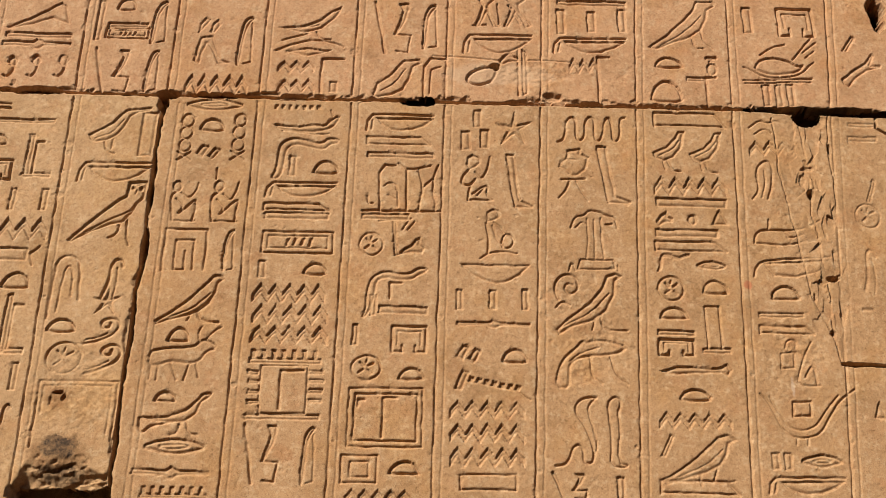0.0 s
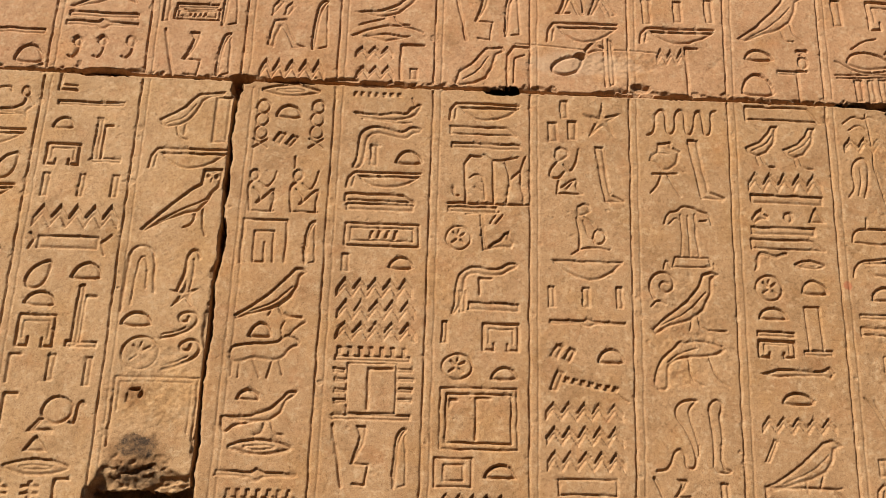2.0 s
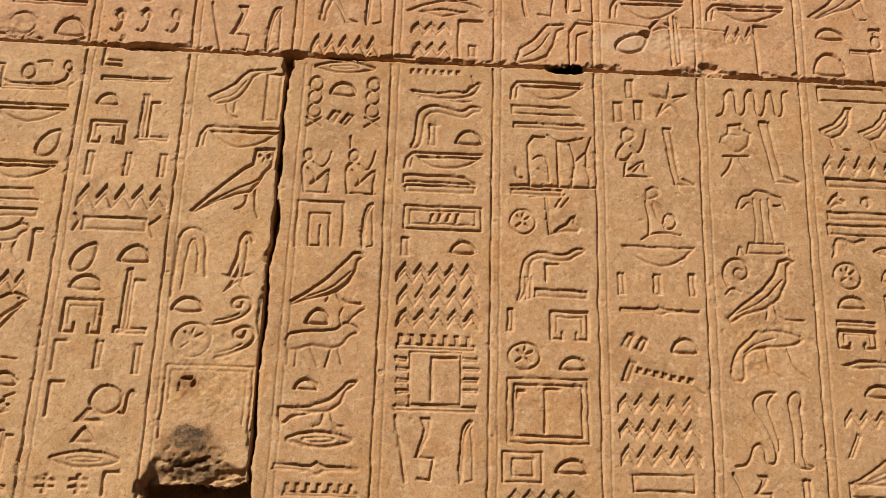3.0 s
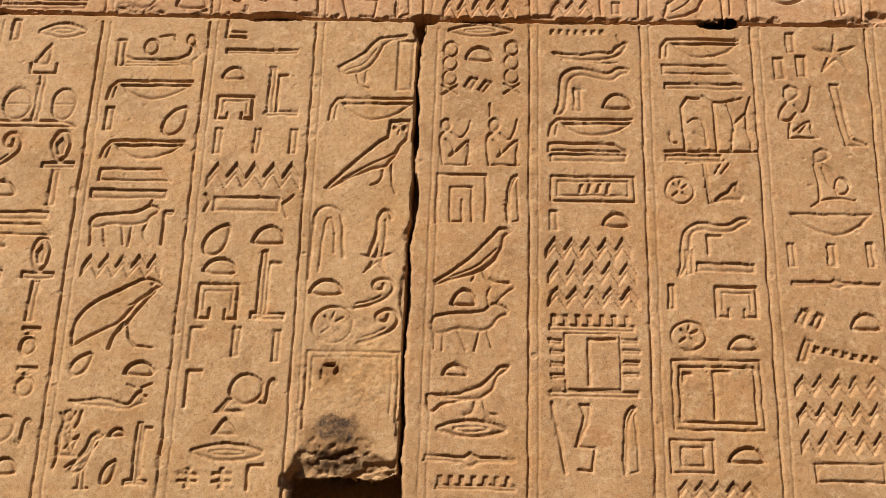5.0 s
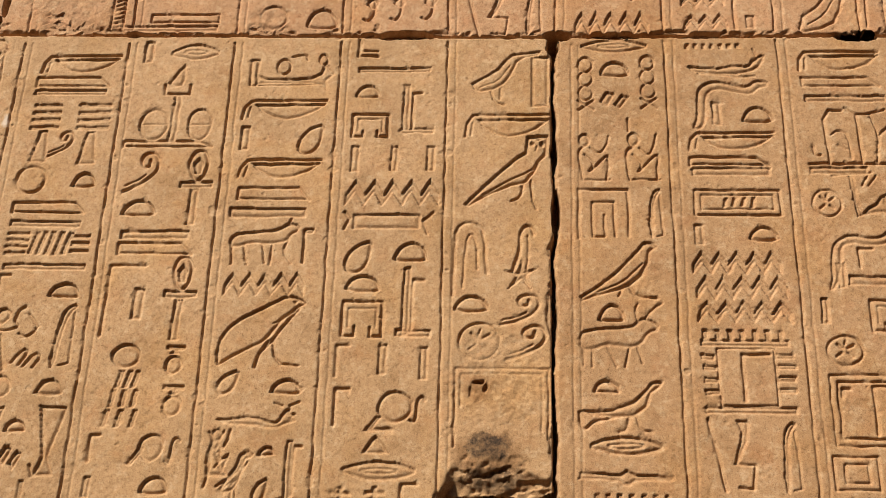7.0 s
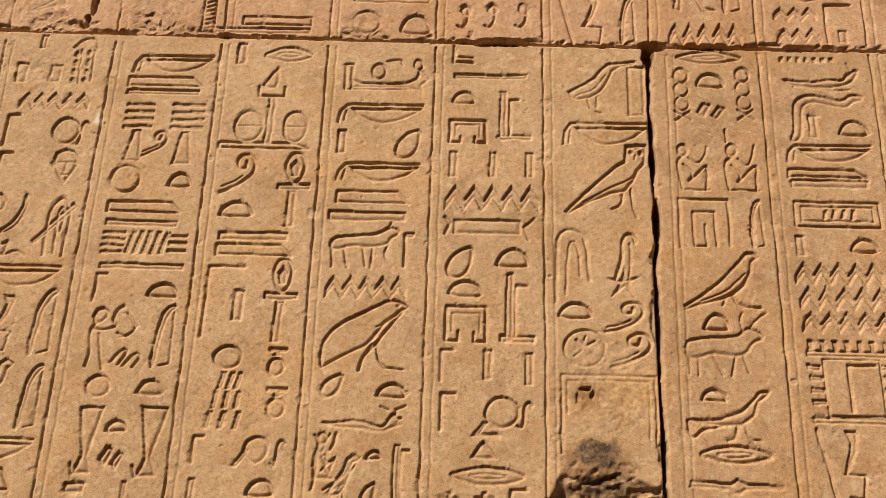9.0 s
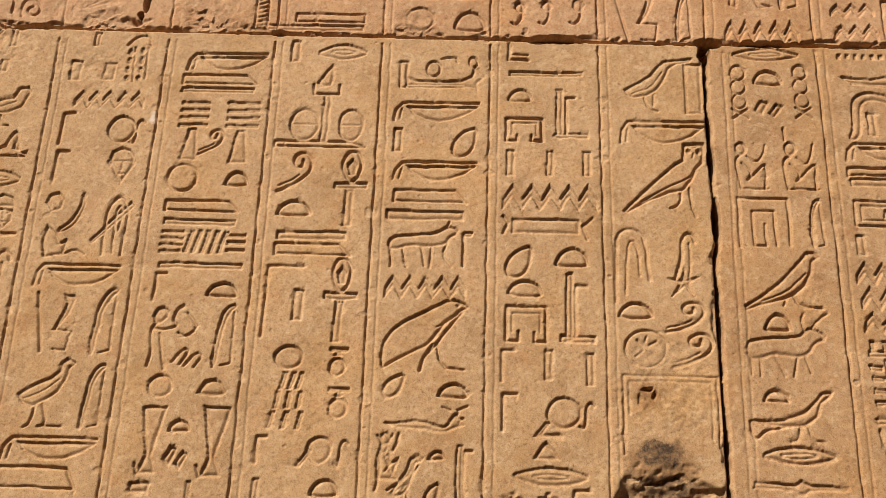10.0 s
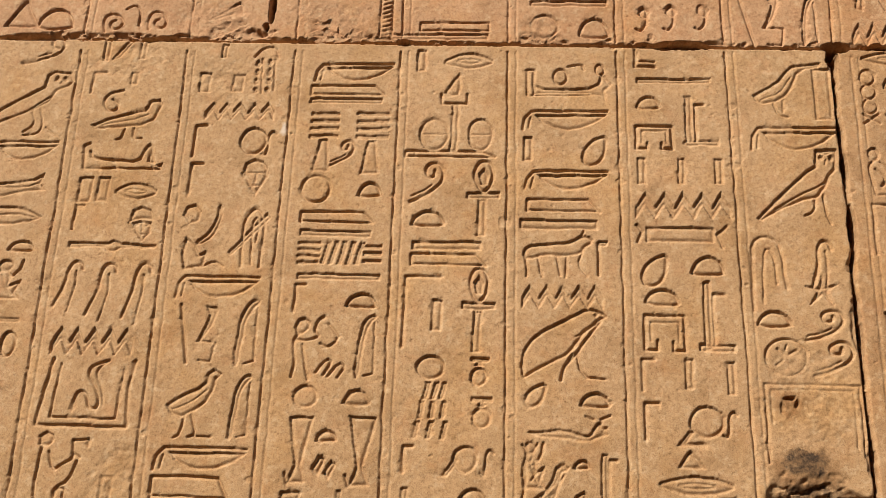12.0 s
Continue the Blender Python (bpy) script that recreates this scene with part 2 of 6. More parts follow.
SIGNS = {
    "bar": [P(0, 0, 1, 0, 1, 1, 0, 1, body=0.55)],
    "frame": [G(0, 0, 1, 0, 1, 1, 0, 1, width=0.005, closed=True)],
    "gamma": [G(0, 0, 0, 1, 1, 1, width=0.0075)],
    "corner": [G(0, 1, 0, 0, 1, 0, width=0.008), G(0.1, 0.85, 0.1, 0.3, 1, 0.3, width=0.005)],
    "house": [G(0.30, 0, 0, 0, 0, 1, 1, 1, 1, 0, 0.70, 0, width=0.0075), G(0.30, 0, 0.30, 0.26), G(0.70, 0, 0.70, 0.26), G(0.15, 0.26, 0.15, 0.80, 0.85, 0.80, 0.85, 0.26, width=0.0030)],
    "loaf": [P(0, 0, 1, 0, 0.96, 0.4, 0.8, 0.8, 0.5, 1, 0.2, 0.8, 0.04, 0.4, body=0.72, smooth=1)],
    "disc": [disc(0.5, 0.5, 0.5, 0.5, 0.75)],
    "ring": [ring(0.5, 0.5, 0.48, 0.48, 0.008)],
    "town": [ring(0.5, 0.5, 0.48, 0.48, 0.0052), G(0.26, 0.3, 0.42, 0.44, width=0.006), G(0.3, 0.72, 0.42, 0.58, width=0.006), G(0.58, 0.58, 0.74, 0.68, width=0.006), G(0.6, 0.42, 0.7, 0.3, width=0.005), G(0.5, 0.7, 0.52, 0.8, width=0.005)],
    "mouth": [P(0, 0.45, 0.25, 0.85, 0.5, 1, 0.75, 0.85, 1, 0.45, 0.75, 0.12, 0.5, 0, 0.25, 0.12, body=0.75, smooth=1), G(0.22, 0.48, 0.5, 0.66, 0.78, 0.48, 0.5, 0.33, width=0.0036, smooth=1, closed=True)],
    "panel": [G(0, 0, 0, 1, 1, 1, 1, 0.1, width=0.0055), G(0.06, 0.5, 0.06, 0.93, 0.93, 0.93, 0.93, 0.2, width=0.0036)],
    "bowl": [P(0, 1, 1, 1, 0.85, 0.45, 0.65, 0.1, 0.5, 0, 0.35, 0.1, 0.15, 0.45, body=0.7)],
    "kbasket": [G(0, 0, 0.02, 0.6, 0.09, 0.93, 0.2, 0.97, 1, 0.97, width=0.0066), G(0.07, 0.05, 0.09, 0.6, width=0.004),
                P(0.14, 0.75, 1, 0.8, 0.85, 0.35, 0.68, 0.08, 0.5, 0, 0.36, 0.1, 0.22, 0.4, body=0.7)],
    "feather": [P(0, 0, 0.06, 0.5, 0.22, 0.8, 0.45, 0.94, 0.8, 1, 1, 0.96, 0.72, 0.87, 0.48, 0.72, 0.36, 0.5, 0.26, 0, body=0.45, smooth=1),
                G(0.5, 0.03, 0.98, 0.07, 0.88, 0.86, width=0.0036)],
    "leg": [G(0, 1, 0.15, 0.54, 0.32, 0, width=0.0075), P(0.64, 0.98, 0.92, 0.98, 0.95, 0.90, 0.84, 0.64, 0.60, 0.36, 0.54, 0.38, 0.70, 0.66, 0.76, 0.84, body=0.4),
            G(0.54, 0.37, 1, 0.35, 0.94, 0.03, 0.62, 0.05, width=0.0046)],
    "foot": [P(0, 1, 0.32, 1, 0.42, 0.5, 0.55, 0.14, 1, 0.04, 1, 0, 0.3, 0.01, 0.14, 0.5, body=0.6)],
    "chick": [P(0, 0.36, 0.3, 0.62, 0.48, 0.75, 0.55, 0.93, 0.74, 1, 1, 0.97, 0.98, 0.9, 0.76, 0.86, 0.7, 0.68, 0.57, 0.42, 0.36, 0.28, 0.05, 0.27, body=0.72, smooth=1),
              G(0.38, 0.3, 0.38, 0.02, 0.26, 0.02, width=0.005), G(0.5, 0.36, 0.56, 0.02, 0.7, 0.02, width=0.005), G(0.12, 0.34, 0.45, 0.5, 0.6, 0.7, width=0.0032)],
    "snake": [P(0, 0, 0.1, 0.4, 0.13, 0.78, 0.26, 1, 0.5, 0.9, 0.7, 0.8, 0.85, 0.95, 1, 1, 1, 0.88, 0.86, 0.8, 0.7, 0.66, 0.5, 0.74, 0.27, 0.82, 0.2, 0.7, 0.17, 0.38, 0.1, 0.05, body=0.5, smooth=1)],
    "coils": [G(0, 0, 0.1, 0.1, 0.14, 0.9, 0.28, 0.95, 0.26, 0.1, 0.38, 0.05, 0.42, 0.9, 0.55, 0.95, 0.53, 0.1, 0.64, 0.05, 0.7, 0.9, 0.8, 0.95, 0.78, 0.1, 0.9, 0.05, 0.92, 0.9, 1, 0.95, smooth=2)],
    "coil": [G(0, 0, 0.35, 0.12, 0.75, 0.35, 0.96, 0.65, 0.86, 0.94, 0.6, 1, 0.4, 0.85, 0.45, 0.62, 0.66, 0.62, 0.68, 0.8, width=0.0075, smooth=2), G(0.05, 0.15, 0.4, 0.28, 0.62, 0.42, width=0.004)],
    "tadpole": [G(0, 0.1, 0.3, 0, 0.7, 0.3, 0.75, 0.75, 0.55, 1, 0.25, 0.95, 0.2, 0.7, width=0.007, smooth=2), disc(0.55, 0.75, 0.35, 0.22, 0.7)],
    "hook": [G(0, 0.1, 0.3, 0, 0.45, 0.4, 0.4, 0.8, 0.7, 1, 1, 0.85, width=0.006, smooth=1)],
    "ankh": [G(0.4, 0.6, 0.2, 0.8, 0.32, 0.97, 0.5, 1, 0.7, 0.97, 0.82, 0.8, 0.62, 0.6, width=0.0075, smooth=1, closed=True), P(0.42, 0.68, 0.6, 0.68, 0.66, 0.82, 0.5, 0.9, 0.36, 0.82, body=0.3),
             P(0, 0.5, 1, 0.5, 1, 0.58, 0, 0.58, body=0.5), P(0.34, 0, 0.6, 0, 0.62, 0.49, 0.38, 0.49, body=0.55)],
    "djed": [P(0, v, 1, v, 1, v + 0.05, 0, v + 0.05, body=0.4) for v in (0.52, 0.64, 0.76, 0.88)] + [P(0.2, 0, 0.8, 0, 0.64, 0.5, 0.38, 0.5, body=0.6)],
    "cloth": [G(0, 0, 0.02, 0.8, 0.2, 0.97, 0.6, 1, 0.9, 0.85, 1, 0.3, width=0.0075, smooth=1), G(0.3, 0.1, 0.34, 0.7, 0.5, 0.85, 0.68, 0.7, 0.72, 0.35, width=0.005, smooth=1)],
    "cane": [G(0, 0.1, 0.34, 0.52, 0.36, 0.84, 0.56, 1, 0.92, 0.96, 1, 0.84, width=0.0078, smooth=1), G(0.72, 0.8, 0.78, 0.5, 0.6, 0, width=0.0045, smooth=1)],
    "arch": [G(0, 0, 0, 0.8, 0.3, 1, 1, 1, width=0.007), G(0.3, 0.1, 0.35, 0.7, 0.8, 0.8, width=0.005)],
    "star": [P(0.5, 1, 0.56, 0.62, 1, 0.72, 0.66, 0.48, 0.82, 0, 0.5, 0.36, 0.12, 0, 0.34, 0.46, 0, 0.66, 0.42, 0.6, body=0.5)],
    "meander": [G(0, 0, 0, 1, 1, 1, 1, 0.04, width=0.007), G(0.28, 0.5, 0.28, 0.74, 0.72, 0.74, 0.72, 0.04, width=0.006), G(0.28, 0.5, 0.28, 0.04, 0.52, 0.04, 0.52, 0.48, width=0.0055)],
    "teeth": [P(0, 0, 1, 0, 1, 0.38, 0, 0.38, body=0.5)] + ticks(7, 0.42, 1),
    "board": [G(0, 0, 1, 0, 1, 1, 0, 1, width=0.0058, closed=True), G(0.08, 0.24, 0.92, 0.24, 0.92, 0.8, 0.08, 0.8, width=0.004, closed=True)] + [P(a, 0.34, a + 0.04, 0.34, a + 0.07, 0.7, a + 0.03, 0.7, body=0.2) for a in (0.32, 0.43, 0.54, 0.65)],
    "ladder": [G(0, 0, 0, 1, 1, 1, 1, 0, width=0.006)] + [G(0.1, 0.1 * k, 0.9, 0.1 * k + 0.05, width=0.004) for k in range(10)],
    "mesh": [P(0, v, 0.26, v, 0.26, v + 0.12, 0, v + 0.12, body=0.4) for v in (0, 0.28, 0.56, 0.84)] + [P(a, 0.02, a + 0.05, 0.02, a + 0.11, 1, a + 0.06, 1, body=0.3) for a in (0.28, 0.38, 0.48, 0.58, 0.68)]
            + [P(0.78, v, 1, v, 1, v + 0.13, 0.78, v + 0.13, body=0.4) for v in (0.1, 0.42, 0.74)],
    "slash": slashes(1), "slash2": slashes(2), "slash3": slashes(3),
    "water3": water(3), "water4": water(4), "water5": water(5),
    "seated": [P(0.02, 0.02, 0, 0.5, 0.14, 0.76, 0.5, 0.76, 0.6, 0.52, 0.56, 0.36, 0.96, 0.5, 0.8, 0.18, 1.02, 0, body=0.8), disc(0.34, 0.87, 0.24, 0.14, 0.7),
               G(0.46, 0.7, 0.66, 0.6, 0.84, 0.78, 0.9, 1, width=0.006), G(0.3, 0.62, 0.44, 0.36, 0.7, 0.1, width=0.005)],
    "dots": ticks(7, 0.2, 0.8),
    "striding": [P(0.1, 0, 0.34, 0.55, 0.2, 0.75, 0.4, 1, 0.75, 1, 0.85, 0.8, 0.6, 0.62, 0.66, 0.4, 0.98, 0.02, 0.78, 0, 0.5, 0.42, 0.24, 0, body=0.65)],
    "bolt": [P(0, 0.3, 0.4, 0.3, 0.46, 0, 0.54, 0, 0.6, 0.3, 1, 0.35, 1, 0.62, 0.6, 0.7, 0.5, 1, 0.44, 0.7, 0, 0.75, body=0.6)],
    "bed": [P(0.1, 0.25, 0.85, 0.25, 0.85, 0.9, 0.1, 0.9, body=0.6), G(0, 1, 0.06, 0.7, 0, 0.2, width=0.007), G(1, 1, 0.88, 0.6, 0.95, 0, width=0.007)],
    "fish": [P(0, 0.35, 0.25, 0.72, 0.7, 0.62, 0.86, 0.72, 0.94, 1, 1, 0.5, 0.95, 0.08, 0.85, 0.34, 0.6, 0.2, 0.25, 0.12, body=0.7)],
    "jar": [disc(0.5, 0.34, 0.42, 0.34, 0.72), P(0.28, 0.72, 0.72, 0.72, 0.6, 0.86, 0.98, 0.88, 0.98, 1, 0.05, 1, 0.05, 0.88, 0.4, 0.86, body=0.3)],
    "leaf": [P(0, 0.3, 0.12, 0.62, 0.45, 0.88, 1, 1.02, 0.95, 0.5, 0.75, 0.12, 0.4, -0.02, 0.08, 0.06, body=0.8, smooth=1)],
    "half_disc": [disc(0.5, 0.5, 0.5, 0.5, 0.8), G(0.08, 0.5, 0.92, 0.52, width=0.004)],
    "vase": [P(0, 1, 1, 1, 0.6, 0.28, 0.85, 0.02, 0.1, 0, 0.36, 0.28, body=0.75), G(0, 0.15, 0.12, 0, width=0.006)],
    "rain": [P(a, b, a + 0.12, b, a + 0.2, b + 0.3, a + 0.08, b + 0.3, body=0.4) for a, b in ((0.24, 0.68), (0.46, 0.68), (0.66, 0.68), (0.12, 0.34), (0.41, 0.34), (0.70, 0.34), (0, 0), (0.37, 0), (0.74, 0))],
    "spade": [P(0.1, 0.35, 0.65, 1, 0.75, 0.6, 0.7, 0.3, 0.4, 0.25, body=0.65), G(0, 0.3, 0.05, 0, 1, 0, 1, 0.3, width=0.007)],
    "beads": [ring(0.5, 0.88, 0.42, 0.13, 0.005), ring(0.5, 0.62, 0.42, 0.13, 0.005), ring(0.5, 0.36, 0.42, 0.13, 0.005), G(0.05, 0.05, 0.95, 0.22), G(0.05, 0.22, 0.95, 0.05)],
    "flag": [G(0.15, 0, 0.15, 1, width=0.007), P(0.5, 0, 0.95, 0.05, 0.85, 0.95, 0.45, 1, body=0.6)],
    "hand": [P(0, 0.3, 0.3, 0.75, 0.62, 1, 0.7, 0.7, 1, 0.55, 0.95, 0.3, 0.5, 0.25, 0.2, 0, body=0.5)],
    "wedge": [P(0, 0, 0.35, 0.8, 0.5, 1, 0.7, 0.6, 1, 0, body=0.5)],
    "wing": [P(0, 0.05, 0.35, 0.4, 0.8, 1, 0.9, 0.85, 1, 0.2, 0.85, 0.3, 0.7, 0.42, 0.4, 0.15, 0.05, 0, body=0.65)],
    "channel": [G(0, 0, 0, 1, 0.85, 1, 1, 0, width=0.007), G(0, 0.1, 1, 0.05, width=0.005)],
    "cross": [P(0.4, 0, 0.6, 0, 0.6, 1, 0.4, 1, body=0.3), P(0, 0.62, 1, 0.62, 1, 0.78, 0, 0.78, body=0.3), P(0, 0.25, 1, 0.25, 1, 0.4, 0, 0.4, body=0.3)],
    "ridge": [P(0, 0.35, 0.12, 1, 0.2, 0.9, 0.1, 0.3, body=0.4)] + [P(0.2 + 0.1 * k, 0.62 - 0.05 * k, 0.26 + 0.1 * k, 0.6 - 0.05 * k, 0.27 + 0.1 * k, 0.74 - 0.05 * k, 0.21 + 0.1 * k, 0.76 - 0.05 * k, body=0) for k in range(7)] + [G(0.16, 0.6, 0.82, 0.3, 1, 0, width=0.004)],
    "basin": [G(0.06, 1, 0.02, 0.5, 0, 0, 1, 0, 0.96, 0.6, 1, 1, width=0.008), G(0.16, 0.92, 0.14, 0.12, 0.86, 0.12, 0.88, 0.85, width=0.005)],
    "plump_strokes": [P(0.00, 0.39, 0.25, 1.00, 0.53, 0.90, 0.28, 0.17, body=0.5, smooth=0),
        P(0.48, 0.24, 0.77, 0.83, 1.00, 0.66, 0.70, 0.00, body=0.5, smooth=0)],
    "kneeling_figure": [disc(0.19, 0.86, 0.19, 0.14, 0.6),
        G(0.13, 0.02, 0.00, 0.40, 0.00, 0.62, 0.15, 0.72, width=0.006, smooth=1),
        G(0.37, 0.69, 0.65, 0.55, 0.89, 0.74, 0.97, 0.95, width=0.005, smooth=1),
        G(0.34, 0.19, 0.61, 0.35, 0.90, 0.55, 0.97, 0.41, 0.89, 0.03, width=0.006, smooth=1),
        G(0.13, 0.00, 1.00, 0.01, width=0.0045, smooth=1),
        G(0.19, 0.54, 0.48, 0.35, 0.32, 0.19, width=0.005, smooth=1)],
    "squatting_figure": [disc(0.23, 0.66, 0.20, 0.11, 0.6),
        G(0.06, 0.01, 0.00, 0.35, 0.06, 0.50, 0.22, 0.54, width=0.006, smooth=1),
        G(0.08, 0.79, 0.08, 1.00, width=0.0055, smooth=1),
        G(0.42, 0.51, 0.67, 0.38, 0.89, 0.56, 0.97, 0.74, width=0.005, smooth=1),
        G(0.39, 0.14, 0.64, 0.27, 0.95, 0.43, 1.00, 0.30, 0.91, 0.01, width=0.006, smooth=1),
        G(0.08, 0.00, 1.00, 0.00, width=0.0045, smooth=1),
        G(0.20, 0.40, 0.50, 0.25, 0.34, 0.13, width=0.005, smooth=1)],
    "slender_hawk": [P(0.00, 0.07, 0.22, 0.24, 0.41, 0.43, 0.61, 0.68, 0.75, 0.87, 0.81, 0.98, 0.93, 1.00, 1.00, 0.92, 0.91, 0.84, 0.89, 0.67, 0.80, 0.44, 0.66, 0.27, 0.48, 0.16, 0.23, 0.09, 0.04, 0.00, body=0.75, smooth=0),
        G(0.63, 0.25, 0.69, 0.08, 0.97, 0.06, width=0.0055, smooth=1),
        G(0.53, 0.18, 0.49, 0.07, width=0.0045, smooth=1),
        G(0.23, 0.15, 0.55, 0.30, 0.80, 0.62, width=0.0035, smooth=1)],
    "horned_antelope": [P(0.01, 0.26, 0.00, 0.50, 0.08, 0.58, 0.61, 0.62, 0.70, 0.71, 0.77, 0.78, 0.92, 0.70, 0.96, 0.59, 0.83, 0.53, 0.76, 0.36, 0.62, 0.29, 0.46, 0.32, 0.31, 0.33, 0.16, 0.26, body=0.8, smooth=1),
        G(0.04, 0.28, 0.06, 0.02, width=0.0055, smooth=1),
        G(0.15, 0.27, 0.16, 0.00, width=0.005, smooth=1),
        G(0.33, 0.31, 0.43, 0.02, width=0.005, smooth=1),
        G(0.59, 0.29, 0.53, 0.01, width=0.005, smooth=1),
        G(0.68, 0.33, 0.74, 0.07, width=0.005, smooth=1),
        G(0.71, 0.72, 0.67, 0.89, 0.72, 0.99, width=0.005, smooth=1),
        G(0.81, 0.77, 0.89, 0.91, 1.00, 1.00, width=0.005, smooth=1)],
    "curved_loaf": [G(0.00, 0.09, 0.14, 0.70, 0.50, 1.00, 0.86, 0.61, 1.00, 0.13, width=0.007, smooth=1),
        G(0.05, 0.04, 0.98, 0.00, width=0.0035, smooth=1)],
    "standing_goose": [P(0.00, 0.39, 0.40, 0.44, 0.64, 0.60, 0.79, 0.84, 0.87, 0.99, 1.00, 1.00, 0.97, 0.90, 0.86, 0.77, 0.80, 0.49, 0.66, 0.31, 0.44, 0.28, 0.13, 0.35, body=0.78, smooth=0),
        G(0.58, 0.30, 0.55, 0.05, 0.46, 0.00, width=0.005, smooth=1),
        G(0.67, 0.32, 0.71, 0.05, 0.84, 0.02, width=0.005, smooth=1),
        G(0.01, 0.37, 0.03, 0.01, 0.19, 0.22, 0.41, 0.28, width=0.006, smooth=1)],
    "crouching_lion": [P(0.00, 0.43, 0.31, 0.28, 0.62, 0.42, 0.77, 0.36, 0.87, 0.66, 1.00, 0.84, 0.98, 0.54, 0.90, 0.27, 0.66, 0.09, 0.32, 0.07, 0.08, 0.19, body=0.7, smooth=1),
        G(0.90, 0.76, 0.86, 1.00, width=0.004, smooth=1),
        G(0.15, 0.10, 0.66, 0.00, 0.86, 0.03, width=0.004, smooth=1)],
    "long_snake": [P(0.00, 0.06, 0.08, 0.26, 0.08, 0.60, 0.12, 0.86, 0.29, 0.98, 0.57, 0.92, 0.75, 0.87, 0.83, 1.00, 1.00, 0.97, 0.99, 0.86, 0.88, 0.83, 0.80, 0.70, 0.57, 0.76, 0.31, 0.83, 0.22, 0.70, 0.20, 0.35, 0.18, 0.14, 0.08, 0.00, body=0.6, smooth=1)],
    "shrine_scene": [G(0.22, 0.02, 0.20, 0.80, 0.27, 0.97, 0.41, 0.95, width=0.006, smooth=0),
        G(0.56, 0.01, 0.55, 0.88, width=0.006, smooth=0),
        G(0.00, 0.01, 1.00, 0.00, width=0.006, smooth=0),
        G(0.06, 0.31, 0.07, 0.15, 0.13, 0.16, width=0.005, smooth=1),
        G(0.44, 1.00, 0.57, 0.86, 0.86, 0.97, width=0.005, smooth=1),
        G(0.70, 0.89, 0.76, 0.55, 0.72, 0.03, width=0.005, smooth=1),
        G(0.96, 0.99, 0.88, 0.63, 0.93, 0.04, width=0.005, smooth=1),
        G(0.74, 0.48, 0.88, 0.68, width=0.0045, smooth=1),
        G(0.27, 0.52, 0.34, 0.61, 0.44, 0.52, 0.45, 0.09, width=0.004, smooth=1),
        G(0.33, 0.34, 0.41, 0.26, width=0.004, smooth=1)],
    "creeping_snake": [P(0.00, 0.02, 0.05, 0.25, 0.07, 0.59, 0.14, 0.81, 0.32, 0.92, 0.59, 0.86, 0.74, 0.89, 0.84, 1.00, 1.00, 0.99, 0.97, 0.89, 0.86, 0.84, 0.77, 0.74, 0.55, 0.73, 0.33, 0.77, 0.22, 0.70, 0.20, 0.45, 0.14, 0.16, 0.05, 0.00, body=0.6, smooth=1)],
    "man_with_raised_arm": [P(0.16, 0.76, 0.16, 0.92, 0.34, 1.00, 0.57, 0.94, 0.61, 0.82, 0.43, 0.72, 0.27, 0.67, body=0.6, smooth=0),
        G(0.22, 0.65, 0.03, 0.50, 0.00, 0.34, 0.27, 0.31, 0.43, 0.45, width=0.006, smooth=1),
        G(0.43, 0.62, 0.64, 0.45, 0.82, 0.65, 0.92, 0.95, width=0.006, smooth=1),
        G(0.27, 0.28, 0.20, 0.02, width=0.005, smooth=1),
        G(0.19, 0.00, 1.00, 0.02, width=0.005, smooth=0),
        G(0.35, 0.13, 0.61, 0.27, 0.89, 0.33, 0.78, 0.14, 0.97, 0.02, width=0.005, smooth=1),
        G(0.50, 0.10, 0.72, 0.26, width=0.004, smooth=1)],
    "seated_figure_with_ring": [P(0.16, 0.73, 0.16, 0.92, 0.34, 1.00, 0.50, 0.96, 0.55, 0.83, 0.40, 0.76, body=0.6, smooth=0),
        G(0.16, 0.70, 0.24, 0.38, 0.20, 0.11, width=0.006, smooth=1),
        G(0.38, 0.73, 0.56, 0.63, 0.65, 0.51, width=0.005, smooth=1),
        G(0.66, 0.50, 0.85, 0.47, 0.94, 0.34, 0.77, 0.20, 0.55, 0.23, width=0.005, smooth=1, closed=True),
        G(0.00, 0.00, 0.21, 0.11, 0.62, 0.15, 1.00, 0.11, width=0.005, smooth=1),
        G(0.34, 0.65, 0.43, 0.38, 0.62, 0.25, width=0.004, smooth=1)],
    "crested_torso": [P(0.31, 0.96, 0.73, 1.00, 0.74, 0.90, 1.00, 0.83, 0.91, 0.59, 0.64, 0.48, 0.42, 0.47, 0.22, 0.59, 0.01, 0.63, 0.08, 0.73, 0.28, 0.80, body=0.7, smooth=0),
        G(0.09, 0.39, 0.88, 0.41, width=0.0055, smooth=0),
        G(0.35, 0.36, 0.22, 0.17, 0.00, 0.03, width=0.006, smooth=1),
        G(0.57, 0.36, 0.74, 0.16, 0.95, 0.00, width=0.006, smooth=1),
        G(0.38, 0.78, 0.68, 0.77, width=0.004, smooth=1)],
    "sheaf_with_arms": [G(0.00, 0.63, 0.09, 0.83, 0.30, 0.89, 0.40, 1.00, 0.63, 0.98, 0.75, 0.91, 0.96, 0.86, 1.00, 0.65, width=0.0055, smooth=1),
        G(0.35, 0.83, 0.37, 0.42, 0.31, 0.00, width=0.0045, smooth=1),
        G(0.51, 0.81, 0.49, 0.00, width=0.0045, smooth=1),
        G(0.66, 0.84, 0.64, 0.43, 0.69, 0.01, width=0.0045, smooth=1),
        G(0.09, 0.63, 0.25, 0.76, 0.34, 0.69, width=0.004, smooth=1),
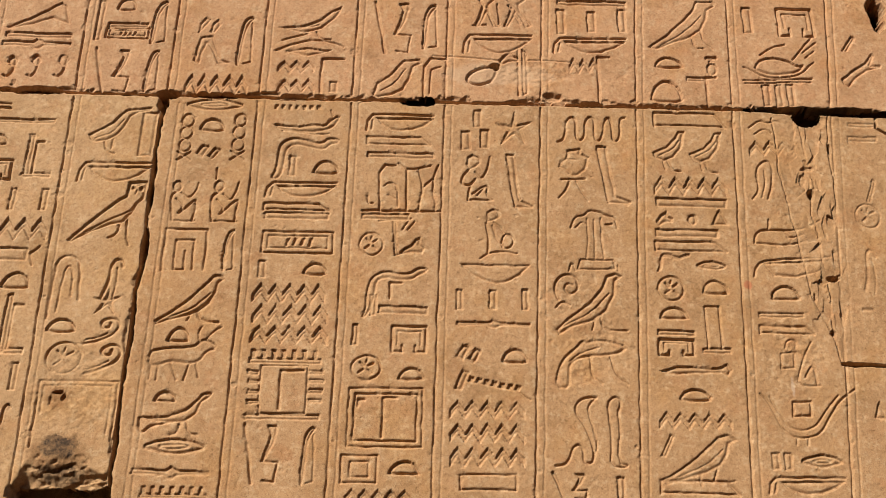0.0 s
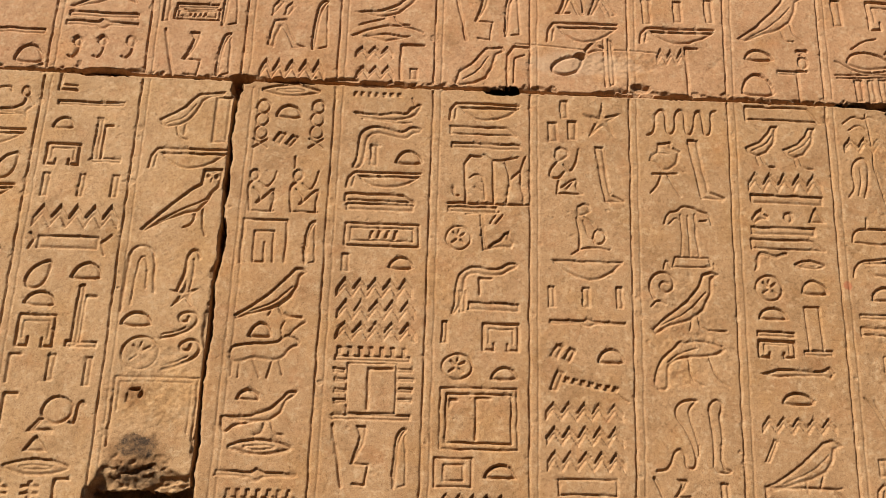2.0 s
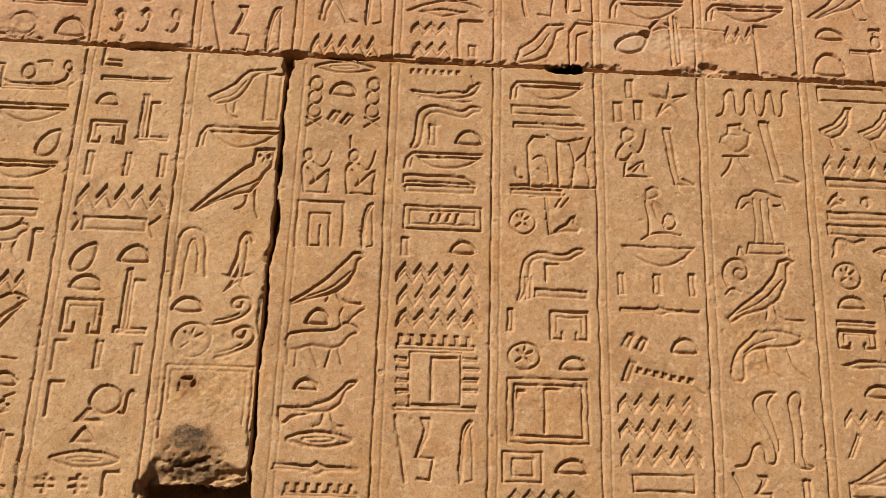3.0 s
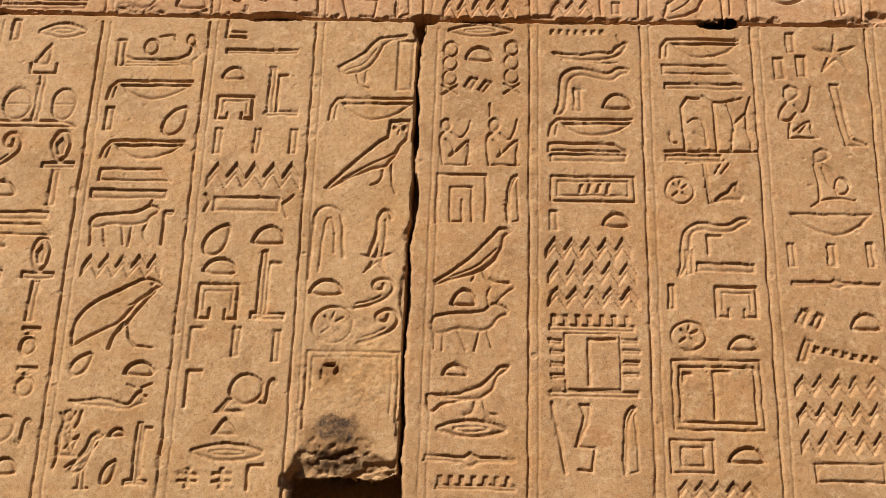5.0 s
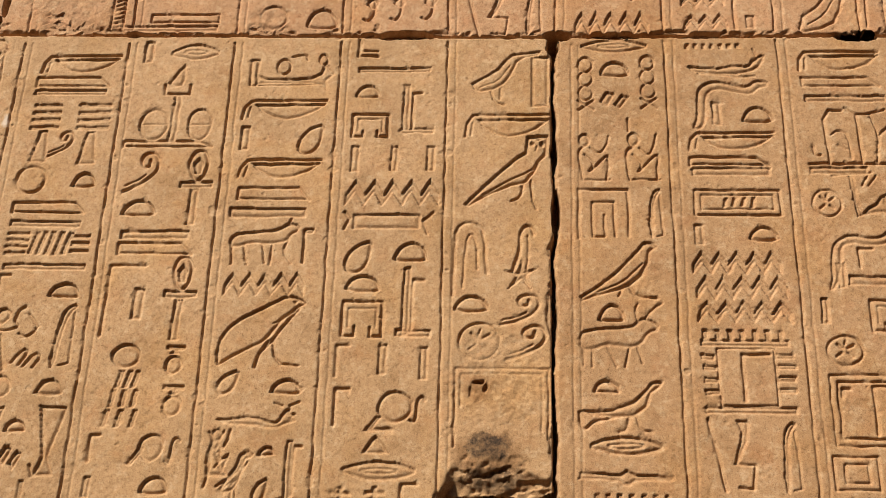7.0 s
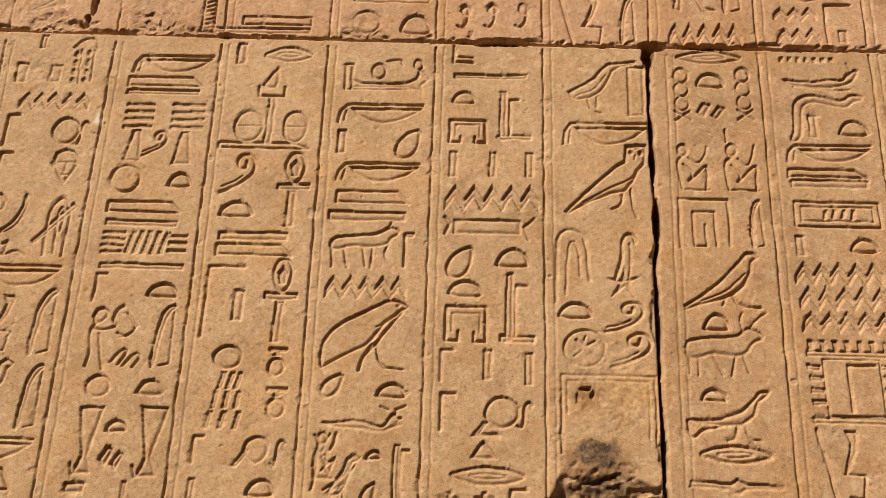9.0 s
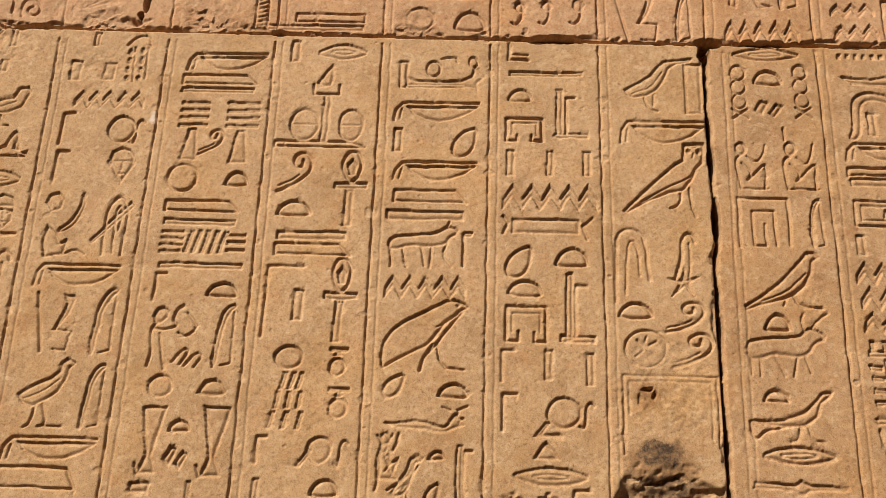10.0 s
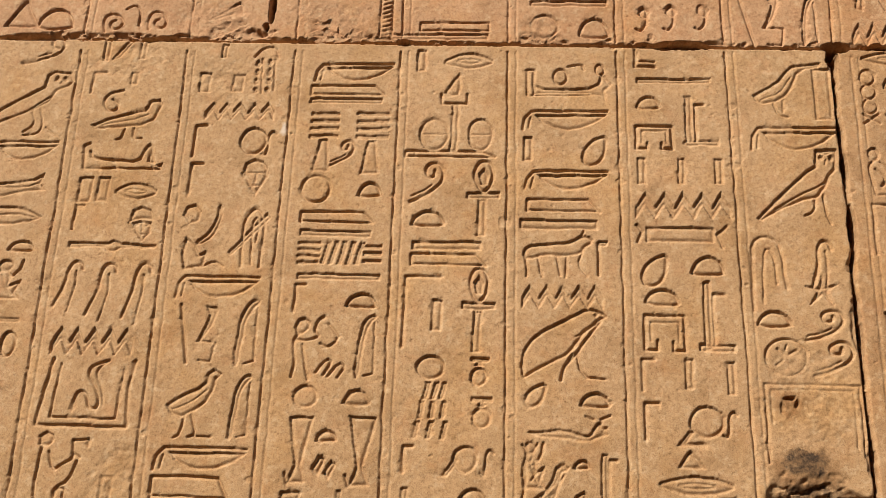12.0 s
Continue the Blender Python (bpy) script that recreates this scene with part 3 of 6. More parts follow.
        G(0.75, 0.70, 0.90, 0.72, width=0.004, smooth=1)],
    "offering_table": [G(0.24, 0.97, 0.90, 1.00, 0.94, 0.29, 0.18, 0.16, width=0.0045, smooth=0, closed=True),
        G(0.00, 0.00, 0.07, 0.74, 0.14, 0.06, width=0.005, smooth=1),
        G(0.98, 0.55, 1.00, 0.10, width=0.004, smooth=1)],
    "perched_hawk": [P(0.00, 0.08, 0.21, 0.29, 0.49, 0.53, 0.67, 0.76, 0.74, 0.96, 0.87, 1.00, 0.96, 0.95, 0.87, 0.88, 0.85, 0.67, 0.73, 0.41, 0.52, 0.22, 0.22, 0.11, 0.04, 0.00, body=0.78, smooth=0),
        G(0.62, 0.28, 0.67, 0.08, 1.00, 0.08, width=0.005, smooth=1),
        G(0.54, 0.23, 0.51, 0.08, width=0.005, smooth=1),
        G(0.12, 0.13, 0.49, 0.35, 0.77, 0.67, width=0.0035, smooth=1)],
    "curled_horn": [G(0.18, 0.24, 0.00, 0.56, 0.16, 0.86, 0.58, 1.00, 0.95, 0.84, 1.00, 0.55, 0.68, 0.37, 0.42, 0.51, 0.53, 0.70, 0.75, 0.66, width=0.0065, smooth=2),
        G(0.04, 0.00, 0.32, 0.22, 0.63, 0.09, width=0.005, smooth=1)],
    "stooping_beast": [P(0.00, 0.03, 0.03, 0.41, 0.13, 0.65, 0.30, 0.86, 0.36, 0.99, 0.45, 0.95, 0.60, 1.00, 0.77, 0.97, 1.00, 0.87, 0.90, 0.73, 0.67, 0.66, 0.44, 0.65, 0.25, 0.55, 0.19, 0.37, 0.19, 0.00, body=0.8, smooth=1),
        G(0.48, 0.62, 0.48, 0.27, 0.62, 0.12, width=0.0045, smooth=1),
        G(0.75, 0.66, 0.80, 0.32, 0.97, 0.11, width=0.0045, smooth=1),
        G(0.20, 0.54, 0.37, 0.75, 0.60, 0.82, width=0.004, smooth=1)],
    "rearing_cobra": [G(0.00, 0.00, 0.28, 0.02, 0.37, 0.23, 0.53, 0.32, 0.65, 0.22, 0.62, 0.06, 0.81, 0.03, 0.90, 0.14, 0.86, 0.30, 0.71, 0.60, 0.52, 0.73, 0.48, 0.89, 0.71, 1.00, 1.00, 1.00, width=0.006, smooth=2),
        G(1.00, 0.99, 0.86, 0.92, 0.78, 0.80, 0.92, 0.52, 0.98, 0.29, 0.88, 0.11, width=0.0045, smooth=1)],
    "mummy_form": [G(0.04, 0.90, 0.36, 1.00, 0.67, 0.97, 0.67, 0.87, 0.51, 0.78, 0.60, 0.52, 0.36, 0.07, 1.00, 0.01, 0.00, 0.00, 0.16, 0.36, 0.07, 0.68, width=0.0055, smooth=1, closed=True)],
    "standing_bird": [P(0.00, 0.45, 0.42, 0.60, 0.67, 0.82, 0.78, 0.99, 1.00, 1.00, 0.91, 0.86, 0.85, 0.58, 0.61, 0.33, 0.31, 0.25, 0.07, 0.33, body=0.78, smooth=0),
        G(0.42, 0.27, 0.53, 0.02, 0.79, 0.00, width=0.005, smooth=1),
        G(0.29, 0.25, 0.34, 0.05, width=0.004, smooth=1),
        G(0.18, 0.38, 0.61, 0.53, 0.80, 0.77, width=0.0035, smooth=1)],
    "hawk_on_perch": [P(0.00, 0.11, 0.20, 0.27, 0.43, 0.52, 0.63, 0.77, 0.74, 0.93, 0.89, 1.00, 1.00, 0.90, 0.90, 0.82, 0.86, 0.60, 0.76, 0.39, 0.57, 0.24, 0.28, 0.12, 0.06, 0.01, body=0.78, smooth=0),
        G(0.49, 0.22, 0.50, 0.00, width=0.005, smooth=1),
        G(0.71, 0.33, 0.65, 0.05, 0.93, 0.10, width=0.005, smooth=1),
        G(0.20, 0.16, 0.57, 0.38, 0.81, 0.70, width=0.0035, smooth=1)],
    "wide_boat": [G(0.00, 0.89, 0.09, 0.73, 0.15, 0.45, 0.21, 0.25, 0.30, 0.13, 0.45, 0.11, 0.60, 0.23, 0.71, 0.52, 0.85, 0.83, 1.00, 1.00, width=0.005, smooth=2),
        G(0.10, 0.84, 0.18, 0.54, 0.26, 0.31, 0.40, 0.23, 0.54, 0.32, 0.66, 0.59, 0.82, 0.88, width=0.0042, smooth=2),
        G(0.34, 0.10, 0.33, 0.00, width=0.0045, smooth=1),
        G(0.46, 0.11, 0.45, 0.00, width=0.0045, smooth=1),
        G(0.34, 0.75, 0.53, 0.77, 0.51, 0.51, 0.33, 0.49, width=0.006, smooth=0, closed=True)],
    "worn_figure": [G(0.17, 0.80, 0.22, 0.95, 0.39, 1.00, 0.50, 0.93, 0.45, 0.80, width=0.005, smooth=1),
        G(0.04, 0.67, 0.40, 0.71, 0.37, 0.39, 0.00, 0.36, width=0.005, smooth=0, closed=True),
        G(0.91, 0.95, 0.67, 0.64, 0.52, 0.32, 0.39, 0.01, 1.00, 0.00, width=0.005, smooth=1),
        G(0.63, 0.18, 0.90, 0.49, 0.94, 0.02, width=0.005, smooth=1),
        G(0.46, 0.73, 0.67, 0.64, width=0.004, smooth=1)],
    "walking_legs": [P(0.04, 0.64, 0.07, 0.85, 0.21, 1.00, 0.33, 0.94, 0.20, 0.78, body=0.5, smooth=0),
        P(0.35, 0.66, 0.43, 0.86, 0.57, 0.95, 0.63, 0.84, 0.47, 0.66, body=0.5, smooth=0),
        P(0.00, 0.06, 0.05, 0.32, 0.13, 0.57, 0.44, 0.60, 0.61, 0.29, 0.73, 0.10, 1.00, 0.04, 0.66, 0.01, 0.45, 0.31, 0.31, 0.45, 0.21, 0.25, 0.18, 0.00, body=0.6, smooth=0)],
    "lying_bird": [P(0.00, 0.36, 0.41, 0.44, 0.68, 0.63, 0.84, 0.87, 1.00, 1.00, 0.96, 0.80, 0.88, 0.62, 0.69, 0.35, 0.42, 0.24, body=0.75, smooth=0),
        G(0.06, 0.00, 0.37, 0.16, 0.48, 0.22, width=0.005, smooth=1),
        G(0.61, 0.26, 0.69, 0.04, 0.85, 0.02, width=0.005, smooth=1),
        G(0.24, 0.32, 0.65, 0.46, width=0.0035, smooth=1)],
    "low_mound": [G(0.00, 0.32, 0.27, 0.76, 0.58, 1.00, 0.93, 0.70, 1.00, 0.56, width=0.006, smooth=1),
        P(0.14, 0.28, 0.46, 0.50, 0.83, 0.34, 0.47, 0.00, body=0.7, smooth=0)],
    "quail_chick": [P(0.00, 0.05, 0.08, 0.37, 0.35, 0.58, 0.50, 0.79, 0.62, 0.96, 0.95, 1.00, 1.00, 0.90, 0.83, 0.80, 0.77, 0.48, 0.64, 0.20, 0.36, 0.05, 0.09, 0.00, body=0.78, smooth=0),
        G(0.17, 0.17, 0.47, 0.38, 0.67, 0.74, width=0.0035, smooth=1)],
    "perched_chick": [P(0.00, 0.40, 0.23, 0.56, 0.39, 0.69, 0.50, 0.87, 0.58, 0.95, 1.00, 1.00, 0.98, 0.93, 0.78, 0.89, 0.67, 0.80, 0.60, 0.60, 0.49, 0.41, 0.33, 0.27, 0.13, 0.24, 0.03, 0.31, body=0.78, smooth=0),
        G(0.29, 0.24, 0.34, 0.04, 0.48, 0.00, width=0.005, smooth=1),
        G(0.42, 0.31, 0.42, 0.10, width=0.0045, smooth=1),
        G(0.90, 0.85, 0.88, 0.05, width=0.005, smooth=0),
        G(0.10, 0.32, 0.38, 0.43, 0.56, 0.73, width=0.0035, smooth=1)],
    "large_owl": [P(0.00, 0.05, 0.25, 0.33, 0.47, 0.55, 0.65, 0.72, 0.73, 0.77, 0.76, 0.98, 1.00, 1.00, 0.99, 0.73, 0.90, 0.64, 0.84, 0.49, 0.75, 0.36, 0.55, 0.30, 0.31, 0.20, 0.06, 0.03, body=0.8, smooth=0),
        disc(0.81, 0.88, 0.03, 0.03, 0),
        disc(0.93, 0.88, 0.03, 0.04, 0),
        G(0.87, 0.85, 0.86, 0.79, width=0.004, smooth=1),
        G(0.75, 0.96, 0.87, 0.93, 1.00, 0.98, width=0.004, smooth=0),
        G(0.22, 0.19, 0.56, 0.40, 0.80, 0.51, 0.88, 0.65, width=0.0045, smooth=1),
        G(0.71, 0.33, 0.67, 0.15, 0.56, 0.11, width=0.005, smooth=1),
        G(0.80, 0.38, 0.81, 0.14, 0.86, 0.00, width=0.005, smooth=1)],
    "great_vulture": [P(0.02, 0.02, 0.00, 0.25, 0.04, 0.45, 0.16, 0.61, 0.33, 0.75, 0.50, 0.85, 0.64, 0.92, 0.73, 1.00, 0.89, 0.98, 1.00, 0.88, 0.89, 0.84, 0.82, 0.75, 0.72, 0.68, 0.67, 0.56, 0.58, 0.40, 0.43, 0.27, 0.24, 0.16, 0.09, 0.06, body=0.8, smooth=1),
        disc(0.86, 0.91, 0.02, 0.03, 0),
        G(0.90, 0.82, 0.79, 0.66, 0.64, 0.38, 0.50, 0.20, width=0.006, smooth=1),
        G(0.58, 0.36, 0.49, 0.17, 0.46, 0.00, width=0.006, smooth=1),
        G(0.64, 0.38, 0.67, 0.16, 0.76, 0.05, width=0.0055, smooth=1),
        G(0.73, 0.68, 0.62, 0.61, width=0.004, smooth=1),
        G(0.76, 0.05, 0.96, 0.03, width=0.004, smooth=1)],
    "stretched_lion": [P(0.00, 0.35, 0.20, 0.33, 0.47, 0.45, 0.66, 0.27, 0.75, 0.25, 0.83, 0.67, 0.91, 0.84, 0.88, 0.55, 0.99, 0.57, 0.91, 0.39, 0.98, 0.24, 0.86, 0.14, 0.73, 0.00, 0.47, 0.10, 0.14, 0.14, body=0.7, smooth=1),
        G(0.71, 0.96, 0.80, 0.84, width=0.005, smooth=0),
        G(0.88, 0.84, 1.00, 1.00, width=0.005, smooth=0)],
    "man_with_raised_hand": [P(0.00, 0.82, 0.05, 0.94, 0.17, 0.98, 0.28, 0.92, 0.27, 0.82, 0.18, 0.72, 0.06, 0.72, body=0.6, smooth=0),
        G(0.08, 0.70, 0.01, 0.59, 0.07, 0.28, 0.02, 0.03, width=0.006, smooth=1),
        G(0.07, 0.62, 0.27, 0.60, 0.48, 0.68, 0.37, 0.77, 0.42, 0.95, 0.53, 1.00, width=0.006, smooth=1),
        G(0.63, 0.89, 0.75, 0.77, 0.84, 0.66, 0.65, 0.50, 0.50, 0.57, width=0.0055, smooth=1),
        G(0.18, 0.55, 0.25, 0.19, 0.33, 0.00, width=0.005, smooth=1),
        G(0.46, 0.11, 0.65, 0.34, 0.75, 0.29, 0.61, 0.08, width=0.0055, smooth=1),
        G(0.70, 0.06, 0.87, 0.28, 1.00, 0.21, 0.87, 0.05, width=0.0055, smooth=1)],
    "heron": [P(0.00, 0.46, 0.25, 0.60, 0.56, 0.71, 0.70, 0.82, 0.71, 0.94, 0.83, 1.00, 1.00, 0.93, 0.89, 0.86, 0.87, 0.70, 0.76, 0.51, 0.57, 0.38, 0.31, 0.29, 0.08, 0.35, body=0.78, smooth=0),
        G(0.37, 0.30, 0.33, 0.05, 0.22, 0.00, width=0.0055, smooth=1),
        G(0.50, 0.33, 0.64, 0.04, 0.49, 0.01, width=0.0055, smooth=1),
        G(0.64, 0.02, 0.94, 0.01, width=0.005, smooth=0),
        G(0.13, 0.40, 0.49, 0.51, 0.74, 0.69, width=0.0035, smooth=1)],
    "resting_goose": [P(0.00, 0.35, 0.23, 0.50, 0.54, 0.66, 0.76, 0.73, 0.82, 0.97, 0.95, 1.00, 1.00, 0.86, 0.96, 0.66, 0.91, 0.48, 0.74, 0.36, 0.46, 0.29, 0.11, 0.25, body=0.78, smooth=0),
        G(0.52, 0.27, 0.49, 0.03, 0.41, 0.00, width=0.005, smooth=1),
        G(0.64, 0.30, 0.64, 0.03, 0.78, 0.03, width=0.005, smooth=1),
        G(0.16, 0.35, 0.57, 0.47, 0.82, 0.63, width=0.0035, smooth=1)],
    "small_curl": [G(1.00, 1.00, 0.31, 0.88, 0.00, 0.43, 0.31, 0.02, 0.77, 0.00, 0.87, 0.33, 0.51, 0.55, width=0.0075, smooth=2)],
    "low_bed": [G(0.04, 0.00, 0.00, 0.88, 0.07, 0.98, width=0.0075, smooth=0),
        G(0.09, 0.67, 0.12, 0.42, 0.39, 0.32, 0.71, 0.25, 0.76, 0.82, 0.82, 1.00, 0.88, 0.28, width=0.0075, smooth=1),
        G(0.06, 0.00, 0.98, 0.00, width=0.005, smooth=0),
        P(0.82, 0.28, 0.82, 0.73, 0.91, 0.20, body=0.4, smooth=0),
        P(0.93, 0.15, 1.00, 0.20, 0.98, 0.03, body=0.4, smooth=0)],
    "hooded_cobra": [G(0.00, 0.00, 0.02, 0.29, 0.19, 0.38, 0.41, 0.27, 0.53, 0.03, 0.81, 0.01, 0.86, 0.19, 0.59, 0.51, 0.34, 0.74, 0.45, 0.91, 0.98, 1.00, width=0.0065, smooth=2),
        G(0.98, 0.98, 0.71, 0.88, 0.62, 0.74, 0.88, 0.39, 1.00, 0.15, width=0.0045, smooth=1)],
    "man_hand_to_mouth": [P(0.02, 0.79, 0.00, 0.93, 0.13, 1.00, 0.28, 0.95, 0.30, 0.84, 0.20, 0.77, body=0.6, smooth=0),
        G(0.08, 0.75, 0.05, 0.44, 0.10, 0.00, width=0.006, smooth=1),
        G(0.24, 0.69, 0.38, 0.40, 0.58, 0.53, 0.74, 0.60, 0.73, 0.69, 0.87, 0.63, width=0.006, smooth=1),
        G(0.73, 0.69, 0.69, 0.88, 0.99, 0.89, 1.00, 0.79, width=0.0055, smooth=0),
        G(0.47, 0.04, 0.48, 0.18, 0.73, 0.27, 0.84, 0.58, width=0.005, smooth=1),
        G(0.49, 0.05, 0.53, 0.18, 0.67, 0.16, 0.66, 0.02, width=0.005, smooth=0)],
    "watching_owl": [P(0.00, 0.29, 0.38, 0.59, 0.63, 0.76, 0.64, 0.94, 0.72, 1.00, 0.94, 0.98, 1.00, 0.84, 0.94, 0.76, 0.81, 0.70, 0.73, 0.52, 0.56, 0.40, 0.30, 0.25, 0.05, 0.13, body=0.8, smooth=0),
        disc(0.78, 0.89, 0.03, 0.04, 0),
        disc(0.89, 0.88, 0.03, 0.04, 0),
        G(0.84, 0.84, 0.84, 0.80, width=0.004, smooth=1),
        G(0.09, 0.18, 0.49, 0.38, 0.74, 0.61, width=0.0045, smooth=1),
        G(0.55, 0.38, 0.61, 0.16, 0.48, 0.06, width=0.005, smooth=1),
        G(0.64, 0.43, 0.71, 0.20, 0.69, 0.03, 0.49, 0.01, width=0.005, smooth=1),
        G(0.76, 0.12, 0.90, 0.00, width=0.0045, smooth=0)],
    "bearded_face": [P(0.04, 0.71, 0.11, 0.90, 0.40, 1.00, 0.76, 0.95, 0.98, 0.75, 0.95, 0.44, 0.75, 0.19, 0.60, 0.00, 0.40, 0.20, 0.18, 0.44, body=0.75, smooth=0),
        G(0.13, 0.62, 0.91, 0.63, width=0.004, smooth=0),
        G(0.53, 0.60, 0.56, 0.37, width=0.004, smooth=0),
        G(0.42, 0.27, 0.71, 0.27, width=0.004, smooth=0),
        G(0.00, 0.62, 0.11, 0.49, width=0.005, smooth=0),
        G(1.00, 0.63, 0.98, 0.50, width=0.005, smooth=0)],
    "capped_face": [P(0.04, 0.55, 0.06, 0.88, 0.39, 1.00, 0.84, 0.91, 1.00, 0.62, 0.53, 0.65, body=0.6, smooth=0),
        P(0.16, 0.51, 0.51, 0.59, 0.92, 0.54, 0.96, 0.24, 0.69, 0.00, 0.35, 0.23, body=0.8, smooth=0),
        G(0.55, 0.53, 0.61, 0.29, width=0.004, smooth=0),
        G(0.49, 0.19, 0.78, 0.19, width=0.004, smooth=0),
        G(0.00, 0.51, 0.18, 0.36, width=0.005, smooth=0),
        disc(0.37, 0.47, 0.08, 0.04, 0),
        disc(0.76, 0.47, 0.06, 0.04, 0)],
    "seated_with_arm": [P(0.72, 1.00, 0.79, 0.99, 0.83, 0.70, 0.65, 0.48, 0.40, 0.36, 0.33, 0.42, 0.57, 0.56, 0.71, 0.73, body=0.6, smooth=1),
        P(0.00, 0.81, 0.05, 0.95, 0.21, 0.99, 0.36, 0.89, 0.34, 0.73, 0.15, 0.68, body=0.7, smooth=0),
        P(0.17, 0.00, 0.08, 0.25, 0.12, 0.48, 0.35, 0.36, 0.45, 0.22, 0.60, 0.28, 0.57, 0.05, body=0.75, smooth=0),
        G(0.57, 0.05, 0.78, 0.13, 1.00, 0.06, width=0.005, smooth=1)],
    "tied_loop": [G(0.36, 0.00, 0.31, 0.65, 0.40, 0.91, 0.60, 1.00, 0.79, 0.87, 0.88, 0.66, 0.85, 0.01, width=0.0065, smooth=1),
        G(0.63, 0.04, 0.54, 0.71, 0.64, 0.85, 0.73, 0.70, 0.68, 0.40, width=0.005, smooth=1),
        P(0.00, 0.24, 0.46, 0.59, 0.91, 0.90, 1.00, 0.82, 0.49, 0.47, 0.09, 0.20, body=0.5, smooth=0)],
    "lion_bed": [G(0.01, 0.17, 0.00, 0.83, 0.08, 0.84, 0.08, 0.41, width=0.0075, smooth=0),
        P(0.08, 0.45, 0.19, 0.36, 0.45, 0.34, 0.72, 0.36, 0.85, 0.50, 0.88, 0.76, 0.93, 0.64, 1.00, 0.46, 0.92, 0.30, 0.94, 0.00, 0.86, 0.15, 0.72, 0.23, 0.08, 0.20, body=0.6, smooth=0),
        ring(0.40, 0.66, 0.08, 0.20, 0.006),
        G(0.49, 0.93, 0.65, 1.00, 0.68, 0.85, width=0.006, smooth=1),
        ring(0.87, 0.85, 0.05, 0.14, 0.005),
        G(0.02, 0.15, 0.85, 0.18, width=0.004, smooth=0)],
    "striding_bull": [P(0.01, 0.39, 0.00, 0.58, 0.12, 0.68, 0.52, 0.72, 0.70, 0.77, 0.84, 0.91, 0.98, 0.85, 1.00, 0.72, 0.88, 0.64, 0.84, 0.49, 0.60, 0.42, 0.28, 0.45, 0.12, 0.37, body=0.8, smooth=1),
        G(0.04, 0.41, 0.06, 0.01, width=0.0055, smooth=1),
        G(0.20, 0.41, 0.28, 0.01, width=0.005, smooth=1),
        G(0.49, 0.42, 0.54, 0.03, width=0.005, smooth=1),
        G(0.63, 0.43, 0.61, 0.00, width=0.005, smooth=1),
        G(0.84, 0.50, 0.78, 0.27, 0.91, 0.03, width=0.005, smooth=1),
        G(0.83, 0.87, 0.87, 1.00, width=0.005, smooth=1)],
    "post_with_flag": [G(0.05, 0.00, 0.00, 0.93, width=0.007, smooth=0),
        P(0.00, 0.99, 1.00, 1.00, 0.95, 0.86, 0.00, 0.84, body=0.4, smooth=0)],
    "eared_figure": [G(0.00, 0.97, 0.29, 0.84, width=0.006, smooth=0),
        G(1.00, 1.00, 0.71, 0.85, width=0.006, smooth=0),
        P(0.18, 0.84, 0.79, 0.86, 0.68, 0.69, 0.29, 0.65, body=0.7, smooth=0),
        G(0.21, 0.66, 0.29, 0.34, 0.04, 0.00, width=0.006, smooth=1),
        G(0.71, 0.63, 0.96, 0.49, 0.61, 0.34, width=0.005, smooth=1)],
    "bent_arm": [G(1.00, 1.00, 0.81, 0.95, 0.77, 0.55, 0.36, 0.20, 0.00, 0.00, width=0.006, smooth=1),
        G(1.00, 0.69, 0.74, 0.31, 0.47, 0.02, width=0.005, smooth=1)],
    "worn_curl": [G(0.00, 0.44, 0.34, 0.98, 0.57, 0.74, 0.82, 1.00, 1.00, 0.79, width=0.005, smooth=1),
        G(0.14, 0.00, 0.45, 0.40, 0.66, 0.09, width=0.0045, smooth=1)],
    "upright_cobra": [G(0.00, 0.00, 0.34, 0.25, 0.22, 0.66, 0.41, 0.91, 0.81, 1.00, 1.00, 0.82, 0.83, 0.32, 0.62, 0.00, width=0.006, smooth=2),
        G(0.38, 0.03, 0.62, 0.46, 0.57, 0.73, width=0.0045, smooth=1)],
    "recumbent_beast": [G(0.00, 0.03, 0.02, 0.40, 0.15, 0.58, 0.55, 0.57, 0.82, 0.72, 1.00, 1.00, width=0.006, smooth=1),
        G(0.02, 0.02, 0.54, 0.00, 0.97, 0.35, width=0.005, smooth=1),
        G(0.44, 0.51, 0.53, 0.25, 0.71, 0.43, width=0.005, smooth=1),
        G(0.23, 1.00, 0.22, 0.63, width=0.005, smooth=0)],
    "shallow_bowl": [G(0.00, 0.00, 0.04, 0.53, 0.20, 0.78, 1.00, 1.00, width=0.006, smooth=1),
        P(0.12, 0.64, 0.99, 0.87, 0.87, 0.33, 0.53, 0.02, 0.26, 0.07, body=0.7, smooth=0)],
    "duck_on_tray": [P(0.16, 0.29, 0.22, 0.46, 0.32, 0.55, 0.45, 0.55, 0.61, 0.50, 0.73, 0.38, 0.82, 0.43, 0.77, 0.29, 0.63, 0.22, 0.45, 0.18, 0.27, 0.22, body=0.8, smooth=1),
        G(0.26, 0.61, 0.43, 0.78, 0.60, 0.83, width=0.0055, smooth=1),
        G(0.03, 0.34, 0.13, 0.27, 0.26, 0.14, 0.55, 0.13, 0.77, 0.23, 0.88, 0.39, width=0.005, smooth=1),
        G(0.68, 0.52, 0.80, 0.75, 0.96, 1.00, width=0.0055, smooth=1),
        G(0.81, 0.68, 1.00, 0.89, width=0.005, smooth=1),
        G(0.84, 0.57, 0.97, 0.71, width=0.005, smooth=1),
        G(0.86, 0.38, 0.94, 0.46, width=0.005, smooth=0),
